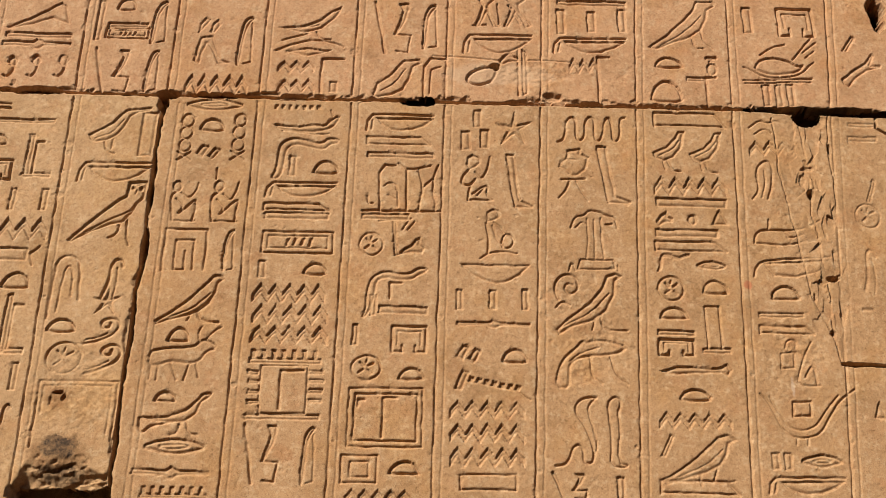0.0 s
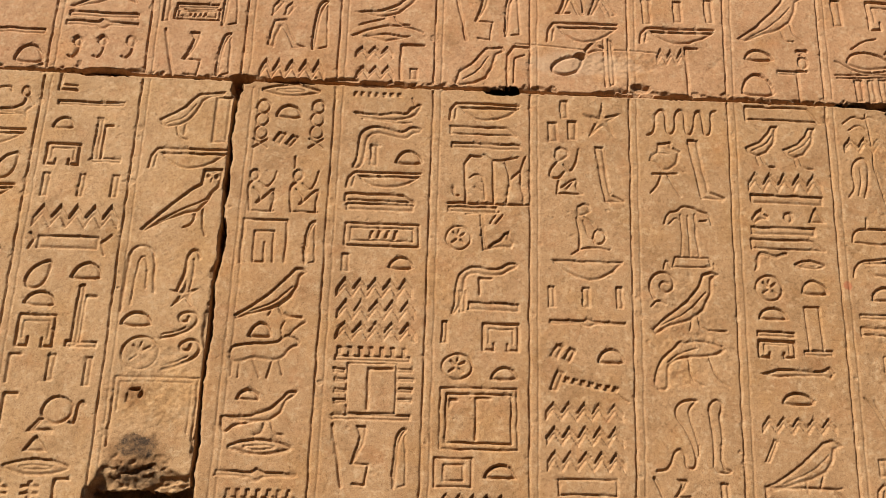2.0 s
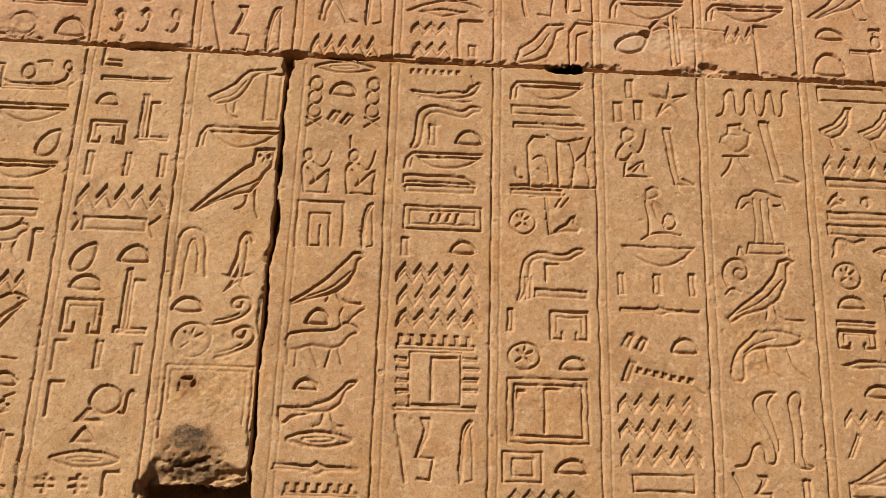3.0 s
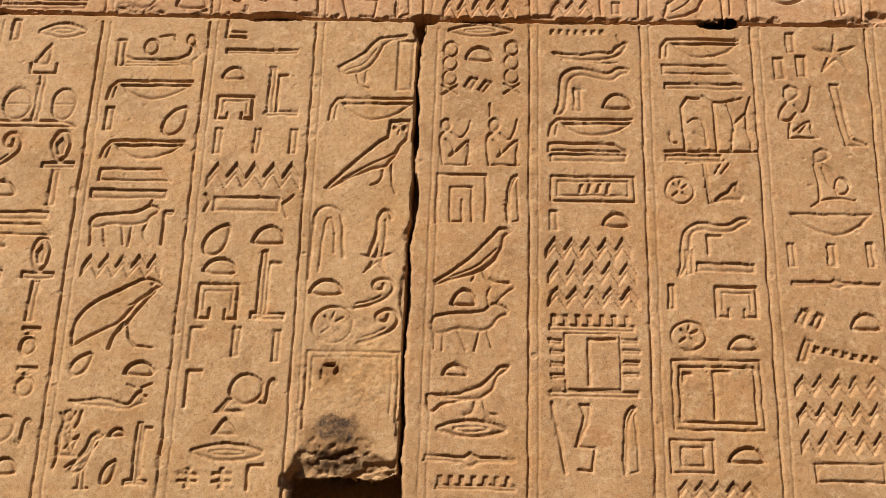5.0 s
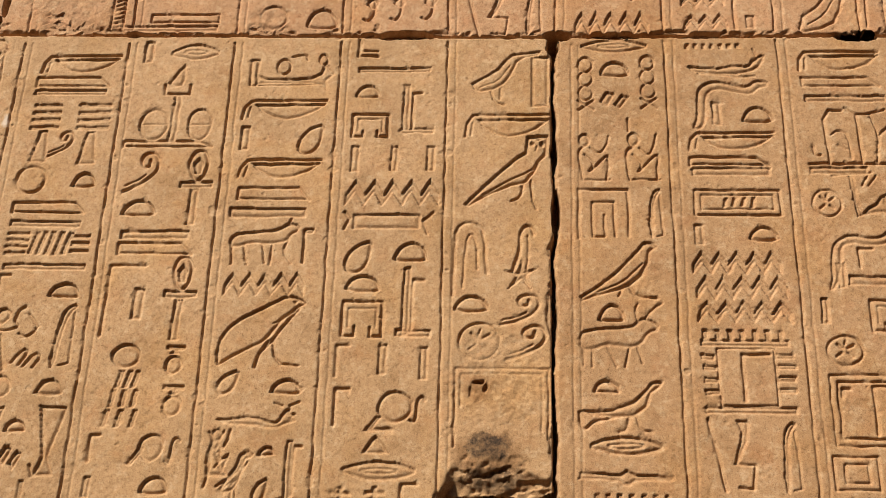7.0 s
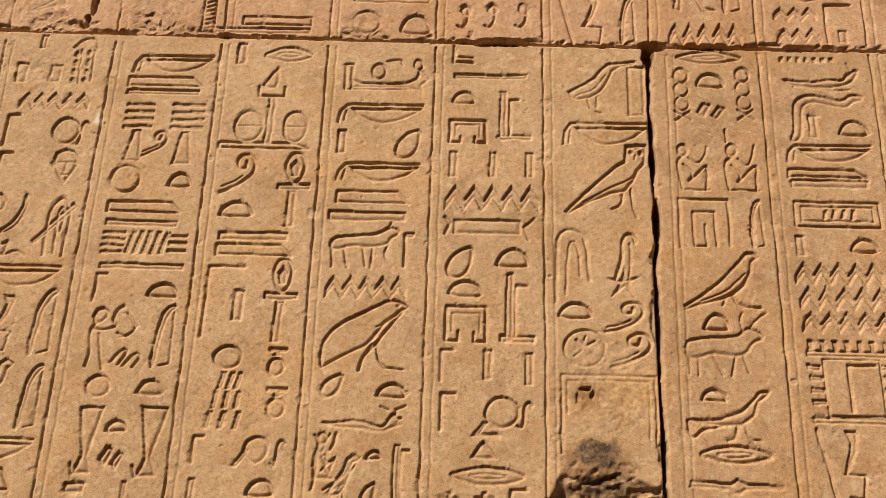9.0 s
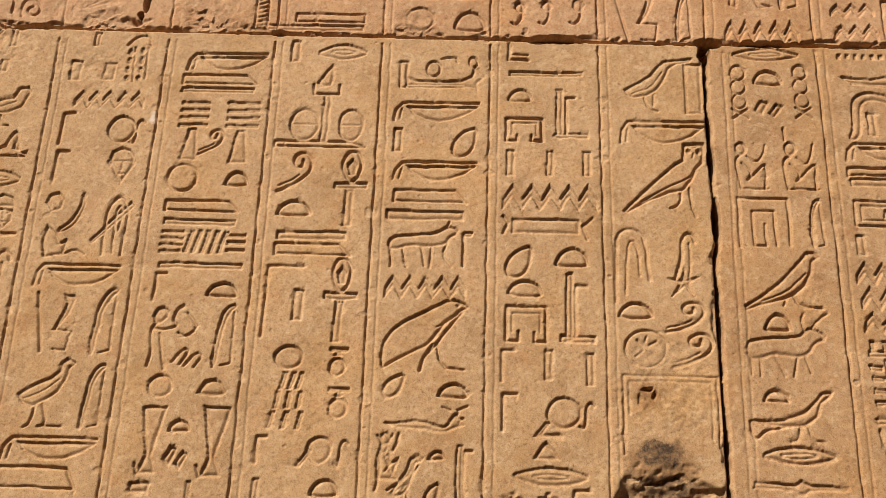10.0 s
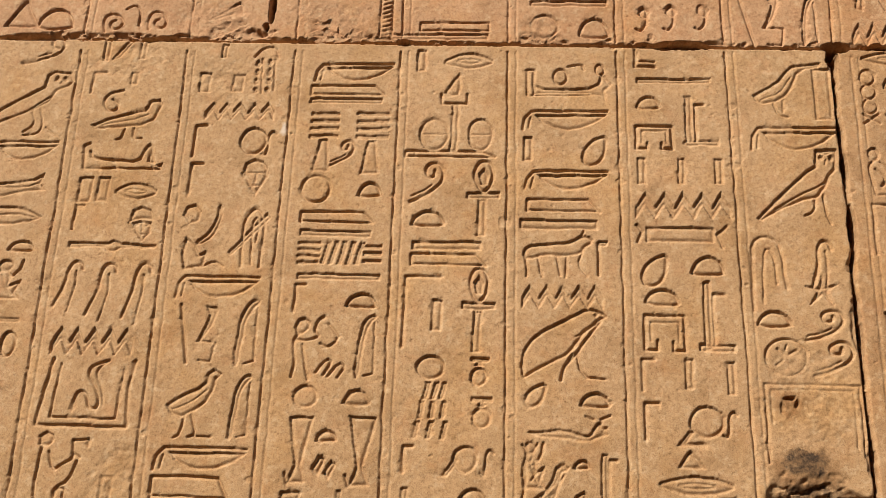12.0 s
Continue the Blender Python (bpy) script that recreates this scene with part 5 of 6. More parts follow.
# owl column
carve("bar", -0.841, 3.100, 0.035, 0.122)
carve("kbasket", -0.908, 2.993, 0.171, 0.054)
carve("cloth", -0.977, 2.695, 0.065, 0.156)
carve("cane", -0.874, 2.712, 0.042, 0.108)
carve("star", -0.878, 2.662, 0.063, 0.058)
carve("loaf", -0.973, 2.601, 0.068, 0.036)
carve("coil", -0.877, 2.590, 0.079, 0.063)
carve("coil", -0.866, 2.524, 0.081, 0.069)
carve("town", -0.956, 2.525, 0.081, 0.075)
carve("panel", -0.913, 2.398, 0.172, 0.148)
# column with pillars
carve("kbasket", -1.828, 3.147, 0.169, 0.044)
carve("channel", -1.838, 3.101, 0.159, 0.023)
carve("bar", -1.840, 3.075, 0.156, 0.012)
carve("djed", -1.881, 2.981, 0.060, 0.149)
carve("djed", -1.777, 2.979, 0.068, 0.158)
carve("coil", -1.836, 2.949, 0.053, 0.059)
carve("ring", -1.886, 2.864, 0.063, 0.063)
carve("loaf", -1.774, 2.864, 0.051, 0.035)
carve("channel", -1.836, 2.800, 0.149, 0.024)
carve("bar", -1.836, 2.764, 0.146, 0.013)
carve("mesh", -1.824, 2.721, 0.171, 0.050)
carve("bar", -1.822, 2.670, 0.166, 0.012)
carve("gamma", -1.896, 2.622, 0.019, 0.058)
carve("loaf", -1.772, 2.621, 0.063, 0.033)
carve("feather", -1.756, 2.527, 0.038, 0.131)
carve("disc", -1.865, 2.422, 0.050, 0.044)
carve("loaf", -1.766, 2.424, 0.054, 0.031)
carve("vase", -1.867, 2.319, 0.047, 0.126)
carve("vase", -1.749, 2.320, 0.051, 0.133)
carve("loaf", -1.817, 2.348, 0.042, 0.025)
carve("plump_strokes", -1.817, 2.288, 0.048, 0.045)
carve("bar", -1.876, 2.231, 0.035, 0.019)
carve("bar", -1.785, 2.230, 0.008, 0.031)
# column
carve("bar", -2.120, 3.199, 0.013, 0.034)
carve("bar", -2.155, 3.119, 0.023, 0.050)
carve("bar", -2.082, 3.118, 0.025, 0.043)
carve("water5", -2.069, 3.047, 0.150, 0.045)
carve("gamma", -2.147, 2.974, 0.022, 0.074)
carve("disc", -2.031, 2.975, 0.059, 0.065)
carve("hook", -1.996, 2.969, 0.029, 0.059)
carve("gamma", -2.143, 2.883, 0.024, 0.071)
carve("kbasket", -2.064, 2.642, 0.167, 0.047)
carve("leg", -2.093, 2.542, 0.080, 0.122)
carve("feather", -1.994, 2.549, 0.042, 0.138)
carve("feather", -1.989, 2.399, 0.037, 0.130)
carve("kbasket", -2.053, 2.296, 0.175, 0.043)
carve("channel", -2.066, 2.241, 0.148, 0.039)
# column
carve("bar", -2.389, 3.203, 0.013, 0.060)
carve("bar", -2.306, 3.205, 0.014, 0.055)
carve("slash", -2.352, 3.203, 0.044, 0.050)
carve("gamma", -2.393, 3.116, 0.026, 0.053)
carve("bar", -2.315, 3.128, 0.015, 0.031)
carve("bar", -2.378, 2.855, 0.029, 0.058)
carve("bar", -2.339, 2.857, 0.025, 0.056)
carve("mouth", -2.267, 2.853, 0.102, 0.040)
carve("gamma", -2.381, 2.791, 0.016, 0.054)
carve("bolt", -2.297, 2.728, 0.184, 0.025)
carve("cane", -2.372, 2.638, 0.049, 0.109)
carve("cane", -2.302, 2.626, 0.050, 0.127)
carve("cane", -2.229, 2.625, 0.045, 0.132)
carve("water5", -2.302, 2.521, 0.166, 0.059)
carve("basin", -2.295, 2.417, 0.178, 0.133)
carve("bar", -2.226, 2.235, 0.023, 0.046)
# first column
carve("kbasket", -2.532, 2.946, 0.152, 0.046)
carve("loaf", -2.489, 2.724, 0.058, 0.027)
carve("seated", -2.503, 2.648, 0.064, 0.085)
carve("bar", -2.485, 2.562, 0.047, 0.008)
carve("disc", -2.473, 2.512, 0.033, 0.053)
# upper course, far end
carve("frame", -1.615, 3.265, 0.150, 0.020)
carve("bar", -1.650, 3.239, 0.216, 0.014)
carve("wedge", -2.600, 3.299, 0.081, 0.073)
carve("loaf", -2.521, 3.284, 0.089, 0.060)
carve("wing", -2.129, 3.304, 0.083, 0.051)
carve("ladder", -1.767, 3.287, 0.027, 0.116)
carve("bar", -1.367, 3.326, 0.166, 0.014)
carve("disc", -1.419, 3.266, 0.060, 0.061)
carve("loaf", -1.311, 3.263, 0.070, 0.054)
carve("tadpole", -1.205, 3.285, 0.030, 0.063)
carve("tadpole", -1.146, 3.288, 0.031, 0.069)
carve("tadpole", -1.078, 3.290, 0.032, 0.065)
carve("bar", -0.482, 3.023, 0.016, 0.054)
carve("loaf", -0.403, 3.019, 0.064, 0.039)
carve("gamma", -0.223, 2.702, 0.026, 0.038)
carve("bar", -0.274, 2.665, 0.014, 0.051)
carve("bar", -0.205, 2.655, 0.113, 0.019)
carve("loaf", -0.707, 2.585, 0.051, 0.036)
carve("slash", 0.378, 2.354, 0.033, 0.050)
# figures, birds and beasts, each drawn for its place
carve("plump_strokes", -0.689, 3.054, 0.060, 0.041)
carve("kneeling_figure", -0.732, 2.921, 0.062, 0.108)
carve("squatting_figure", -0.636, 2.939, 0.064, 0.140)
carve("slender_hawk", -0.692, 2.671, 0.150, 0.123)
carve("horned_antelope", -0.691, 2.542, 0.156, 0.129)
carve("curved_loaf", -0.720, 2.442, 0.044, 0.023)
carve("standing_goose", -0.695, 2.404, 0.154, 0.097)
carve("crouching_lion", -0.457, 3.144, 0.162, 0.067)
carve("long_snake", -0.454, 3.042, 0.161, 0.121)
carve("shrine_scene", -0.216, 2.969, 0.187, 0.128)
carve("creeping_snake", -0.225, 2.698, 0.148, 0.128)
carve("man_with_raised_arm", -0.037, 3.001, 0.074, 0.124)
carve("seated_figure_with_ring", 0.014, 2.853, 0.086, 0.131)
carve("crested_torso", 0.197, 3.016, 0.074, 0.143)
carve("sheaf_with_arms", 0.240, 2.857, 0.110, 0.123)
carve("offering_table", 0.236, 2.776, 0.116, 0.031)
carve("perched_hawk", 0.225, 2.681, 0.164, 0.153)
carve("curled_horn", 0.170, 2.712, 0.057, 0.087)
carve("stooping_beast", 0.222, 2.535, 0.166, 0.120)
carve("rearing_cobra", 0.181, 2.381, 0.093, 0.152)
carve("mummy_form", 0.273, 2.382, 0.045, 0.156)
carve("standing_bird", 0.434, 3.085, 0.085, 0.111)
carve("standing_bird", 0.524, 3.084, 0.085, 0.111)
carve("hawk_on_perch", 0.447, 2.324, 0.168, 0.114)
carve("wide_boat", 0.699, 2.424, 0.213, 0.128)
carve("worn_figure", 0.689, 2.550, 0.082, 0.110)
carve("walking_legs", -0.706, 3.377, 0.094, 0.143)
carve("lying_bird", -0.466, 3.437, 0.157, 0.107)
carve("low_mound", -0.462, 3.362, 0.169, 0.050)
carve("quail_chick", -0.238, 3.277, 0.121, 0.115)
carve("perched_chick", -0.911, 3.109, 0.144, 0.131)
carve("large_owl", -0.909, 2.886, 0.167, 0.169)
carve("great_vulture", -1.371, 2.540, 0.169, 0.146)
carve("stretched_lion", -1.365, 2.377, 0.158, 0.051)
carve("man_with_raised_hand", -1.846, 2.520, 0.106, 0.130)
carve("heron", -2.082, 2.403, 0.102, 0.136)
carve("resting_goose", -2.317, 3.025, 0.152, 0.101)
carve("small_curl", -2.354, 3.071, 0.039, 0.051)
carve("low_bed", -2.308, 2.936, 0.179, 0.060)
carve("hooded_cobra", -2.288, 2.433, 0.058, 0.099)
carve("man_hand_to_mouth", -2.322, 2.274, 0.097, 0.131)
carve("watching_owl", -2.538, 3.064, 0.176, 0.161)
carve("bearded_face", -2.018, 2.889, 0.055, 0.084)
carve("capped_face", -2.244, 2.779, 0.051, 0.078)
carve("seated_with_arm", -2.107, 2.752, 0.098, 0.149)
carve("tied_loop", -2.013, 2.753, 0.078, 0.133)
carve("lion_bed", -1.365, 3.123, 0.177, 0.092)
carve("striding_bull", -1.385, 2.729, 0.139, 0.101)
carve("post_with_flag", -1.296, 2.720, 0.019, 0.073)
carve("eared_figure", -1.434, 2.293, 0.028, 0.103)
carve("bent_arm", -1.397, 2.276, 0.053, 0.065)
carve("worn_curl", 0.678, 3.159, 0.083, 0.043)
carve("upright_cobra", 0.657, 3.013, 0.058, 0.106)
carve("recumbent_beast", 0.701, 2.873, 0.162, 0.065)
carve("shallow_bowl", 0.702, 2.784, 0.184, 0.055)
carve("duck_on_tray", 0.734, 3.357, 0.199, 0.143)
carve("outstretched_arm", 0.941, 3.334, 0.106, 0.102)
carve("worn_ladder", -2.025, 3.151, 0.053, 0.115)
carve("knotted_band", -2.526, 2.862, 0.127, 0.060)
carve("lidded_eye", -2.519, 2.792, 0.120, 0.041)
carve("twin_curls", -2.337, 3.285, 0.147, 0.070)
carve("dune_slope", -0.192, 2.815, 0.065, 0.048)
carve("branched_pole", -0.226, 2.837, 0.083, 0.096)
carve("tusked_curl", -2.531, 3.198, 0.092, 0.066)
carve("bird_with_crest", 0.493, 3.459, 0.184, 0.157)
carve("three_stems", 0.027, 3.476, 0.149, 0.070)


# ---- wear, joints and breaks ----
XX, ZZ = np.meshgrid(XS, ZS)


def blob(x, z, rx, rz, depth, rag=0.45, soft=0.5):
    """A ragged hollow broken out of the face."""
    ragged = 0.9 * CHIPS if max(rx, rz) < 0.03 else 0.8 * LUMP
    d = np.hypot((XX - x) / rx, (ZZ - z) / rz) + rag * ragged + 0.12 * ROUGH
    np.maximum(CUT, depth * ease((1 - d) / soft), out=CUT)


def wear(x, z, rx, rz, keep):
    """Carving rubbed down and roughened over a patch."""
    global CUT
    m = ease((1.2 - np.hypot((XX - x) / rx, (ZZ - z) / rz) - 0.4 * LUMP) / 0.6)
    CUT = CUT * (1 - m * (1 - keep)) + m * (0.0012 + 0.0016 * np.abs(LUMP) + 0.0008 * ROUGH)


def facets(x0, x1, z0, z1, count, tilt, low, high, wide=0.55, tall=1.0):
    """Broken stone: flat chips of uneven depth and tilt over a stretch of the face."""
    box = window(x0, x1, z0, z1, 0.0)
    x, z = XX[box] + 0.004 * LUMP[box], ZZ[box] + 0.004 * LUMP[box]
    best, out = np.full(x.shape, 9.0), np.zeros(x.shape)
    for _ in range(count):
        cx, cz = random.uniform(x0, x1), random.uniform(z0, z1)
        h = random.uniform(low, high) + random.gauss(0, tilt) * (x - cx) + random.gauss(0, tilt) * (z - cz)
        d = np.hypot(wide * (x - cx), tall * (z - cz))
        out, best = np.where(d < best, h, out), np.minimum(d, best)
    return box, np.maximum(out, 0)


def facets_early(*args):
    out = np.zeros_like(CUT)
    box, chips = facets(*args)
    out[box] = chips
    return out


CHIPS = field(0.02, 3, 0.6) + 0.5 * LUMP
JZ = joint_z(XX) + 0.0022 * LUMP + 0.0010 * ROUGH
UP = ZZ > JZ
# arrises rubbed a little round
for axis in (0, 1):
    CUT = 0.80 * CUT + 0.10 * (np.roll(CUT, 1, axis) + np.roll(CUT, -1, axis))
# cuts worn unevenly along their length
CUT = CUT * np.clip(0.98 + 0.22 * field(0.045, 2, 0.6), 0.65, 1.25)
# chipped lips along the cuts
for step, keep in ((1, 0.6), (2, 0.4), (3, 0.25)):
    spread = np.maximum(np.maximum(np.roll(CUT, step, 0), np.roll(CUT, -step, 0)), np.maximum(np.roll(CUT, step, 1), np.roll(CUT, -step, 1)))
    CUT = np.maximum(CUT, keep * spread * ease((CHIPS - 0.45 - 0.16 * step) / 0.35))


def pit(x, z, r, depth):
    """A small ragged chip or pock."""
    box = window(x, x, z, z, 1.6 * r)
    if CUT[box].size:
        d = np.hypot(XX[box] - x, (ZZ[box] - z) * 1.2) / r + 0.6 * CHIPS[box]
        CUT[box] = np.maximum(CUT[box], depth * ease((1 - d) / 0.6))


# pocks over the face, and chips along the column borders
for _ in range(700):
    x, z = random.uniform(X0, X1), random.uniform(Z0, Z1)
    pit(x, z, random.uniform(0.0022, 0.0048), random.uniform(0.0005, 0.0014))
for low, high in COLUMNS:
    for _ in range(18 if low < -0.9 else 10):
        z = random.uniform(Z0, Z1)
        x = low + (high - low) / 0.9 * (z - 2.5) + random.gauss(0.004, 0.005)
        pit(x, z, random.uniform(0.004, 0.012), random.uniform(0.0008, 0.0024))
for _ in range(60):
    x = random.uniform(X0, X1)
    pit(x, float(joint_z(x)) + random.gauss(0.004, 0.006), random.uniform(0.005, 0.014), random.uniform(0.002, 0.006))
# worn and blistered places
wear(0.74, 3.02, 0.06, 0.2, 0.7)
wear(0.70, 2.56, 0.06, 0.08, 0.8)
wear(-2.10, 3.12, 0.10, 0.06, 0.7)
wear(-0.93, 2.42, 0.09, 0.1, 0.35)
wear(-2.35, 3.16, 0.13, 0.04, 0.7)
wear(-1.87, 3.28, 0.10, 0.05, 0.15)
wear(-2.17, 3.28, 0.11, 0.04, 0.3)
wear(-1.425, 3.265, 0.06, 0.03, 0.2)
wear(0.12, 3.30, 0.16, 0.035, 0.4)
wear(0.22, 2.62, 0.12, 0.12, 0.9)
wear(-2.22, 2.27, 0.05, 0.05, 0.6)
# bed joint: a thin dark slit, wider where the edge of the upper course has broken away
dj = np.abs(ZZ - JZ)
slit = 0.0025 + 0.0020 * np.clip(LUMP, 0, 1)
CUT = np.maximum(CUT, 0.028 * ease(1.6 - dj / slit))
edge = np.where(UP, ZZ - JZ, 9.0) - 0.012 * np.clip(LUMP + 0.15, 0, 1)
CUT = np.maximum(CUT, 0.007 * ease(1 - edge / 0.007))
lower_edge = np.where(UP, 9.0, JZ - ZZ)
CUT = np.maximum(CUT, 0.0035 * ease(1 - lower_edge / 0.006))
for x, rx, rz, deep in ((-1.12, 0.085, 0.011, 0.045), (-0.80, 0.03, 0.015, 0.06), (-0.68, 0.085, 0.009, 0.035), (-0.50, 0.06, 0.008, 0.03), 
                        (0.22, 0.05, 0.009, 0.04), (0.10, 0.05, 0.008, 0.03), (0.80, 0.16, 0.012, 0.05), (-2.05, 0.03, 0.006, 0.04), (-1.72, 0.02, 0.008, 0.04),
                        (-2.25, 0.07, 0.008, 0.04), (-2.55, 0.08, 0.009, 0.04)):
    blob(x, float(joint_z(x)) + (-0.006 if rz == 0.013 else 0.002 if rz < 0.02 else -0.004), rx, rz, deep, 0.3, 0.35)
# upright crack beside the owl column
CX = crack_x(ZZ) + 0.0022 * LUMP + 0.0012 * CHIPS
wide = 0.0028 + 0.0018 * np.clip(LUMP + 0.4 * CHIPS, -1, 1)
below = ZZ < JZ
CUT = np.where(below, np.maximum(CUT, 0.05 * ease(1.5 - np.abs(XX - CX) / wide)), CUT)
chip = np.where(XX < CX, CX - XX - 0.014 * np.clip(LUMP, 0, 1), XX - CX - 0.003)
CUT = np.where(below, np.maximum(CUT, 0.006 * ease(1 - chip / 0.007)), CUT)
for z, rx, rz in ((3.185, 0.014, 0.022), (2.79, 0.009, 0.05), (2.93, 0.008, 0.04)):
    blob(float(crack_x(z)), z, rx, rz, 0.06, 0.3, 0.4)
# shattered joint at the far end and its ledge
BX = break_x(ZZ) + 0.002 * LUMP + 0.0012 * ROUGH
span = (ZZ > 2.545) & below
CUT = np.where(span & (XX > BX), 0.0012 + 0.55 * CUT, CUT)
bits = facets_early(0.70, 0.84, 2.58, 3.19, 90, 0.09, 0.0002, 0.0062, 1.0, 0.35)
m = ease((0.052 + 0.02 * LUMP - np.abs(XX - 0.775)) / 0.025) * span * ease((ZZ - 2.60) / 0.1)
CUT = CUT * (1 - m) + m * np.maximum(bits, 0.75 * CUT)
OWNER_SAFE = OWNER.copy()
groove([(0.696, 3.185), (0.700, 3.104), (0.697, 3.041), (0.707, 2.980), (0.713, 2.912), (0.722, 2.875), (0.725, 2.831), (0.735, 2.759), (0.741, 2.703), (0.766, 2.641), (0.778, 2.607), (0.787, 2.545)], 0.0050, 0.0036)
groove([(0.761, 3.175), (0.767, 3.082), (0.770, 3.046), (0.768, 2.974), (0.763, 2.921), (0.772, 2.891), (0.774, 2.832), (0.779, 2.774)], 0.0048, 0.0034)
groove([(0.837, 3.195), (0.826, 3.092), (0.829, 3.021), (0.826, 2.907), (0.820, 2.833), (0.814, 2.765), (0.780, 2.755), (0.784, 2.711), (0.777, 2.662), (0.779, 2.618)], 0.0055, 0.0038)
groove([(0.957, 3.20), (0.954, 3.163), (0.985, 3.145), (1.03, 3.14)], 0.02, 0.0055)
groove([(-0.15, 3.345), (-0.05, 3.342), (0.03, 3.335), (0.12, 3.340), (0.20, 3.335)], 0.0025, 0.005, 1)
OWNER[:] = OWNER_SAFE
dl = np.abs(ZZ - 2.545 - 0.003 * LUMP)
CUT = np.where(XX > 0.785, np.maximum(CUT, 0.02 * ease(1.5 - dl / 0.0032)), CUT)
for x, z, rx, rz, deep in ((0.793, 2.755, 0.022, 0.009, 0.022), (0.767, 3.043, 0.016, 0.008, 0.009), (0.752, 3.013, 0.008, 0.022, 0.008), (0.768, 2.974, 0.008, 0.016, 0.022), (0.746, 2.708, 0.007, 0.02, 0.008),
                           (0.777, 2.622, 0.010, 0.014, 0.014), (0.812, 2.545, 0.03, 0.006, 0.03), (0.830, 3.10, 0.004, 0.02, 0.016), 
                           (1.004, 3.50, 0.026, 0.078, 0.16), (1.02, 3.16, 0.03, 0.03, 0.012), (0.006, 3.318, 0.016, 0.013, 0.05), (-0.957, 2.446, 0.016, 0.008, 0.016), (-0.942, 2.434, 0.008, 0.014, 0.010), (-0.970, 2.430, 0.008, 0.016, 0.006), (0.155, 3.23, 0.05, 0.02, 0.012)):
    blob(x, z, rx, rz, deep, 0.35, 0.6)
# sockets under the bed joint
blob(0.784, 3.190, 0.034, 0.027, 0.19, 0.12, 0.06)
blob(0.93, float(joint_z(0.93)) - 0.003, 0.15, 0.0085, 0.19, 0.25, 0.06)
blob(0.70, float(joint_z(0.70)), 0.08, 0.005, 0.15, 0.25, 0.06)
blob(-0.182, 3.205, 0.042, 0.009, 0.19, 0.12, 0.06)
blob(-0.163, 3.209, 0.020, 0.013, 0.19, 0.12, 0.06)
# broken-out foot of the owl column: fractured facets over a dark hollow


box, chips = facets(-1.03, -0.81, 2.19, 2.36, 130, 0.08, 0.001, 0.006, 0.38, 1.0)
m = ease((1.1 - np.hypot((XX[box] + 0.925) / 0.105, (ZZ[box] - 2.235) / 0.085) - 0.35 * LUMP[box]) / 0.35)
CUT[box] = CUT[box] * (1 - m) + m * (0.003 + chips + 0.004 * LUMP[box] + 0.0015 * ROUGH[box] + 0.022 * ease((2.29 - ZZ[box]) / 0.06))
hole = ease((2.238 + 0.4 * np.clip(XX + 0.85, 0, 1) + 0.004 * LUMP + 0.002 * ROUGH - ZZ) / 0.0025) * ease((XX + 1.012 + 0.006 * LUMP) / 0.003) * ease((-0.8125 - XX) / 0.004)
ledge = ease(1.2 - np.hypot((XX + 0.90) / 0.05, (ZZ - 2.203) / 0.009) - 0.3 * LUMP)
CUT = np.maximum(CUT, hole * (0.19 - 0.15 * ledge))
# upright joint in the upper course with a corner gone
blob(-2.026, 3.31, 0.008, 0.045, 0.05, 0.25, 0.4)
blob(-2.035, 3.262, 0.009, 0.014, 0.05, 0.25, 0.4)
blob(-2.06, 3.245, 0.05, 0.02, 0.02, 0.4, 0.6)
# broken lower edge of the upper course, here and there
for x0, x1, high in ((-2.62, -2.3, 0.022), (-1.78, -1.56, 0.012), (-0.36, -0.14, 0.01), (-2.17, -2.04, 0.05), (-1.94, -1.78, 0.06), (-1.48, -1.37, 0.05), (-1.28, -1.05, 0.012), (-0.80, -0.62, 0.012), (-0.58, -0.38, 0.016), (0.07, 0.2, 0.03), (0.3, 0.62, 0.012), (0.66, 0.98, 0.016)):
    z0 = float(joint_z((x0 + x1) / 2)) - 0.005
    box, chips = facets(x0, x1, z0, z0 + high * 1.4, int(14 + 900 * (x1 - x0) * high * 10), 0.2 if high < 0.04 else 0.11, 0.001, 0.011 if high < 0.04 else 0.006)
    m = UP[box] * ease((high - (ZZ[box] - z0) - 0.4 * high * LUMP[box]) / (0.4 * high)) * ease((XX[box] - x0) / 0.02) * ease((x1 - XX[box]) / 0.02)
    CUT[box] = CUT[box] * (1 - m) + m * np.maximum(chips + 0.002, 0.4 * CUT[box])
CUT = CUT + 0.0008 * LUMP + 0.00022 * ROUGH + 0.00024 * field(0.0055, 1) + 0.0015 * field(0.35, 2)

# ---- blocks and their carved pieces ----
BLOCK_OF = np.where(UP, np.where(XX < -2.035, 0, np.where(XX < 1.0, 1, 5)), np.where(XX < CX, 2, np.where((XX < BX) | (ZZ < 2.545), 3, 4)))
BLOCKS = ["wall block of the upper course, its lower edge broken", "tan sandstone block with columns of carved signs and a battered lower edge", "tan sandstone block with deeply carved columns and a sooty broken foot",
          "tan sandstone block with shallow weathered carved columns", "weathered sandstone block beyond a ragged break", "sandstone block beside a dark hole"]
ys = FACE + CUT
dzdx = np.gradient(ys, CELL, axis=1)
dzdz = np.gradient(ys, CELL, axis=0)
NORMALS = np.stack([dzdx, -np.ones_like(ys), dzdz], -1)
NORMALS /= np.linalg.norm(NORMALS, axis=-1, keepdims=True)
VERTS = np.stack([XX, ys, ZZ], -1).reshape(-1, 3)
NORMALS = NORMALS.reshape(-1, 3)
index = np.arange(NX * NZ).reshape(NZ, NX)
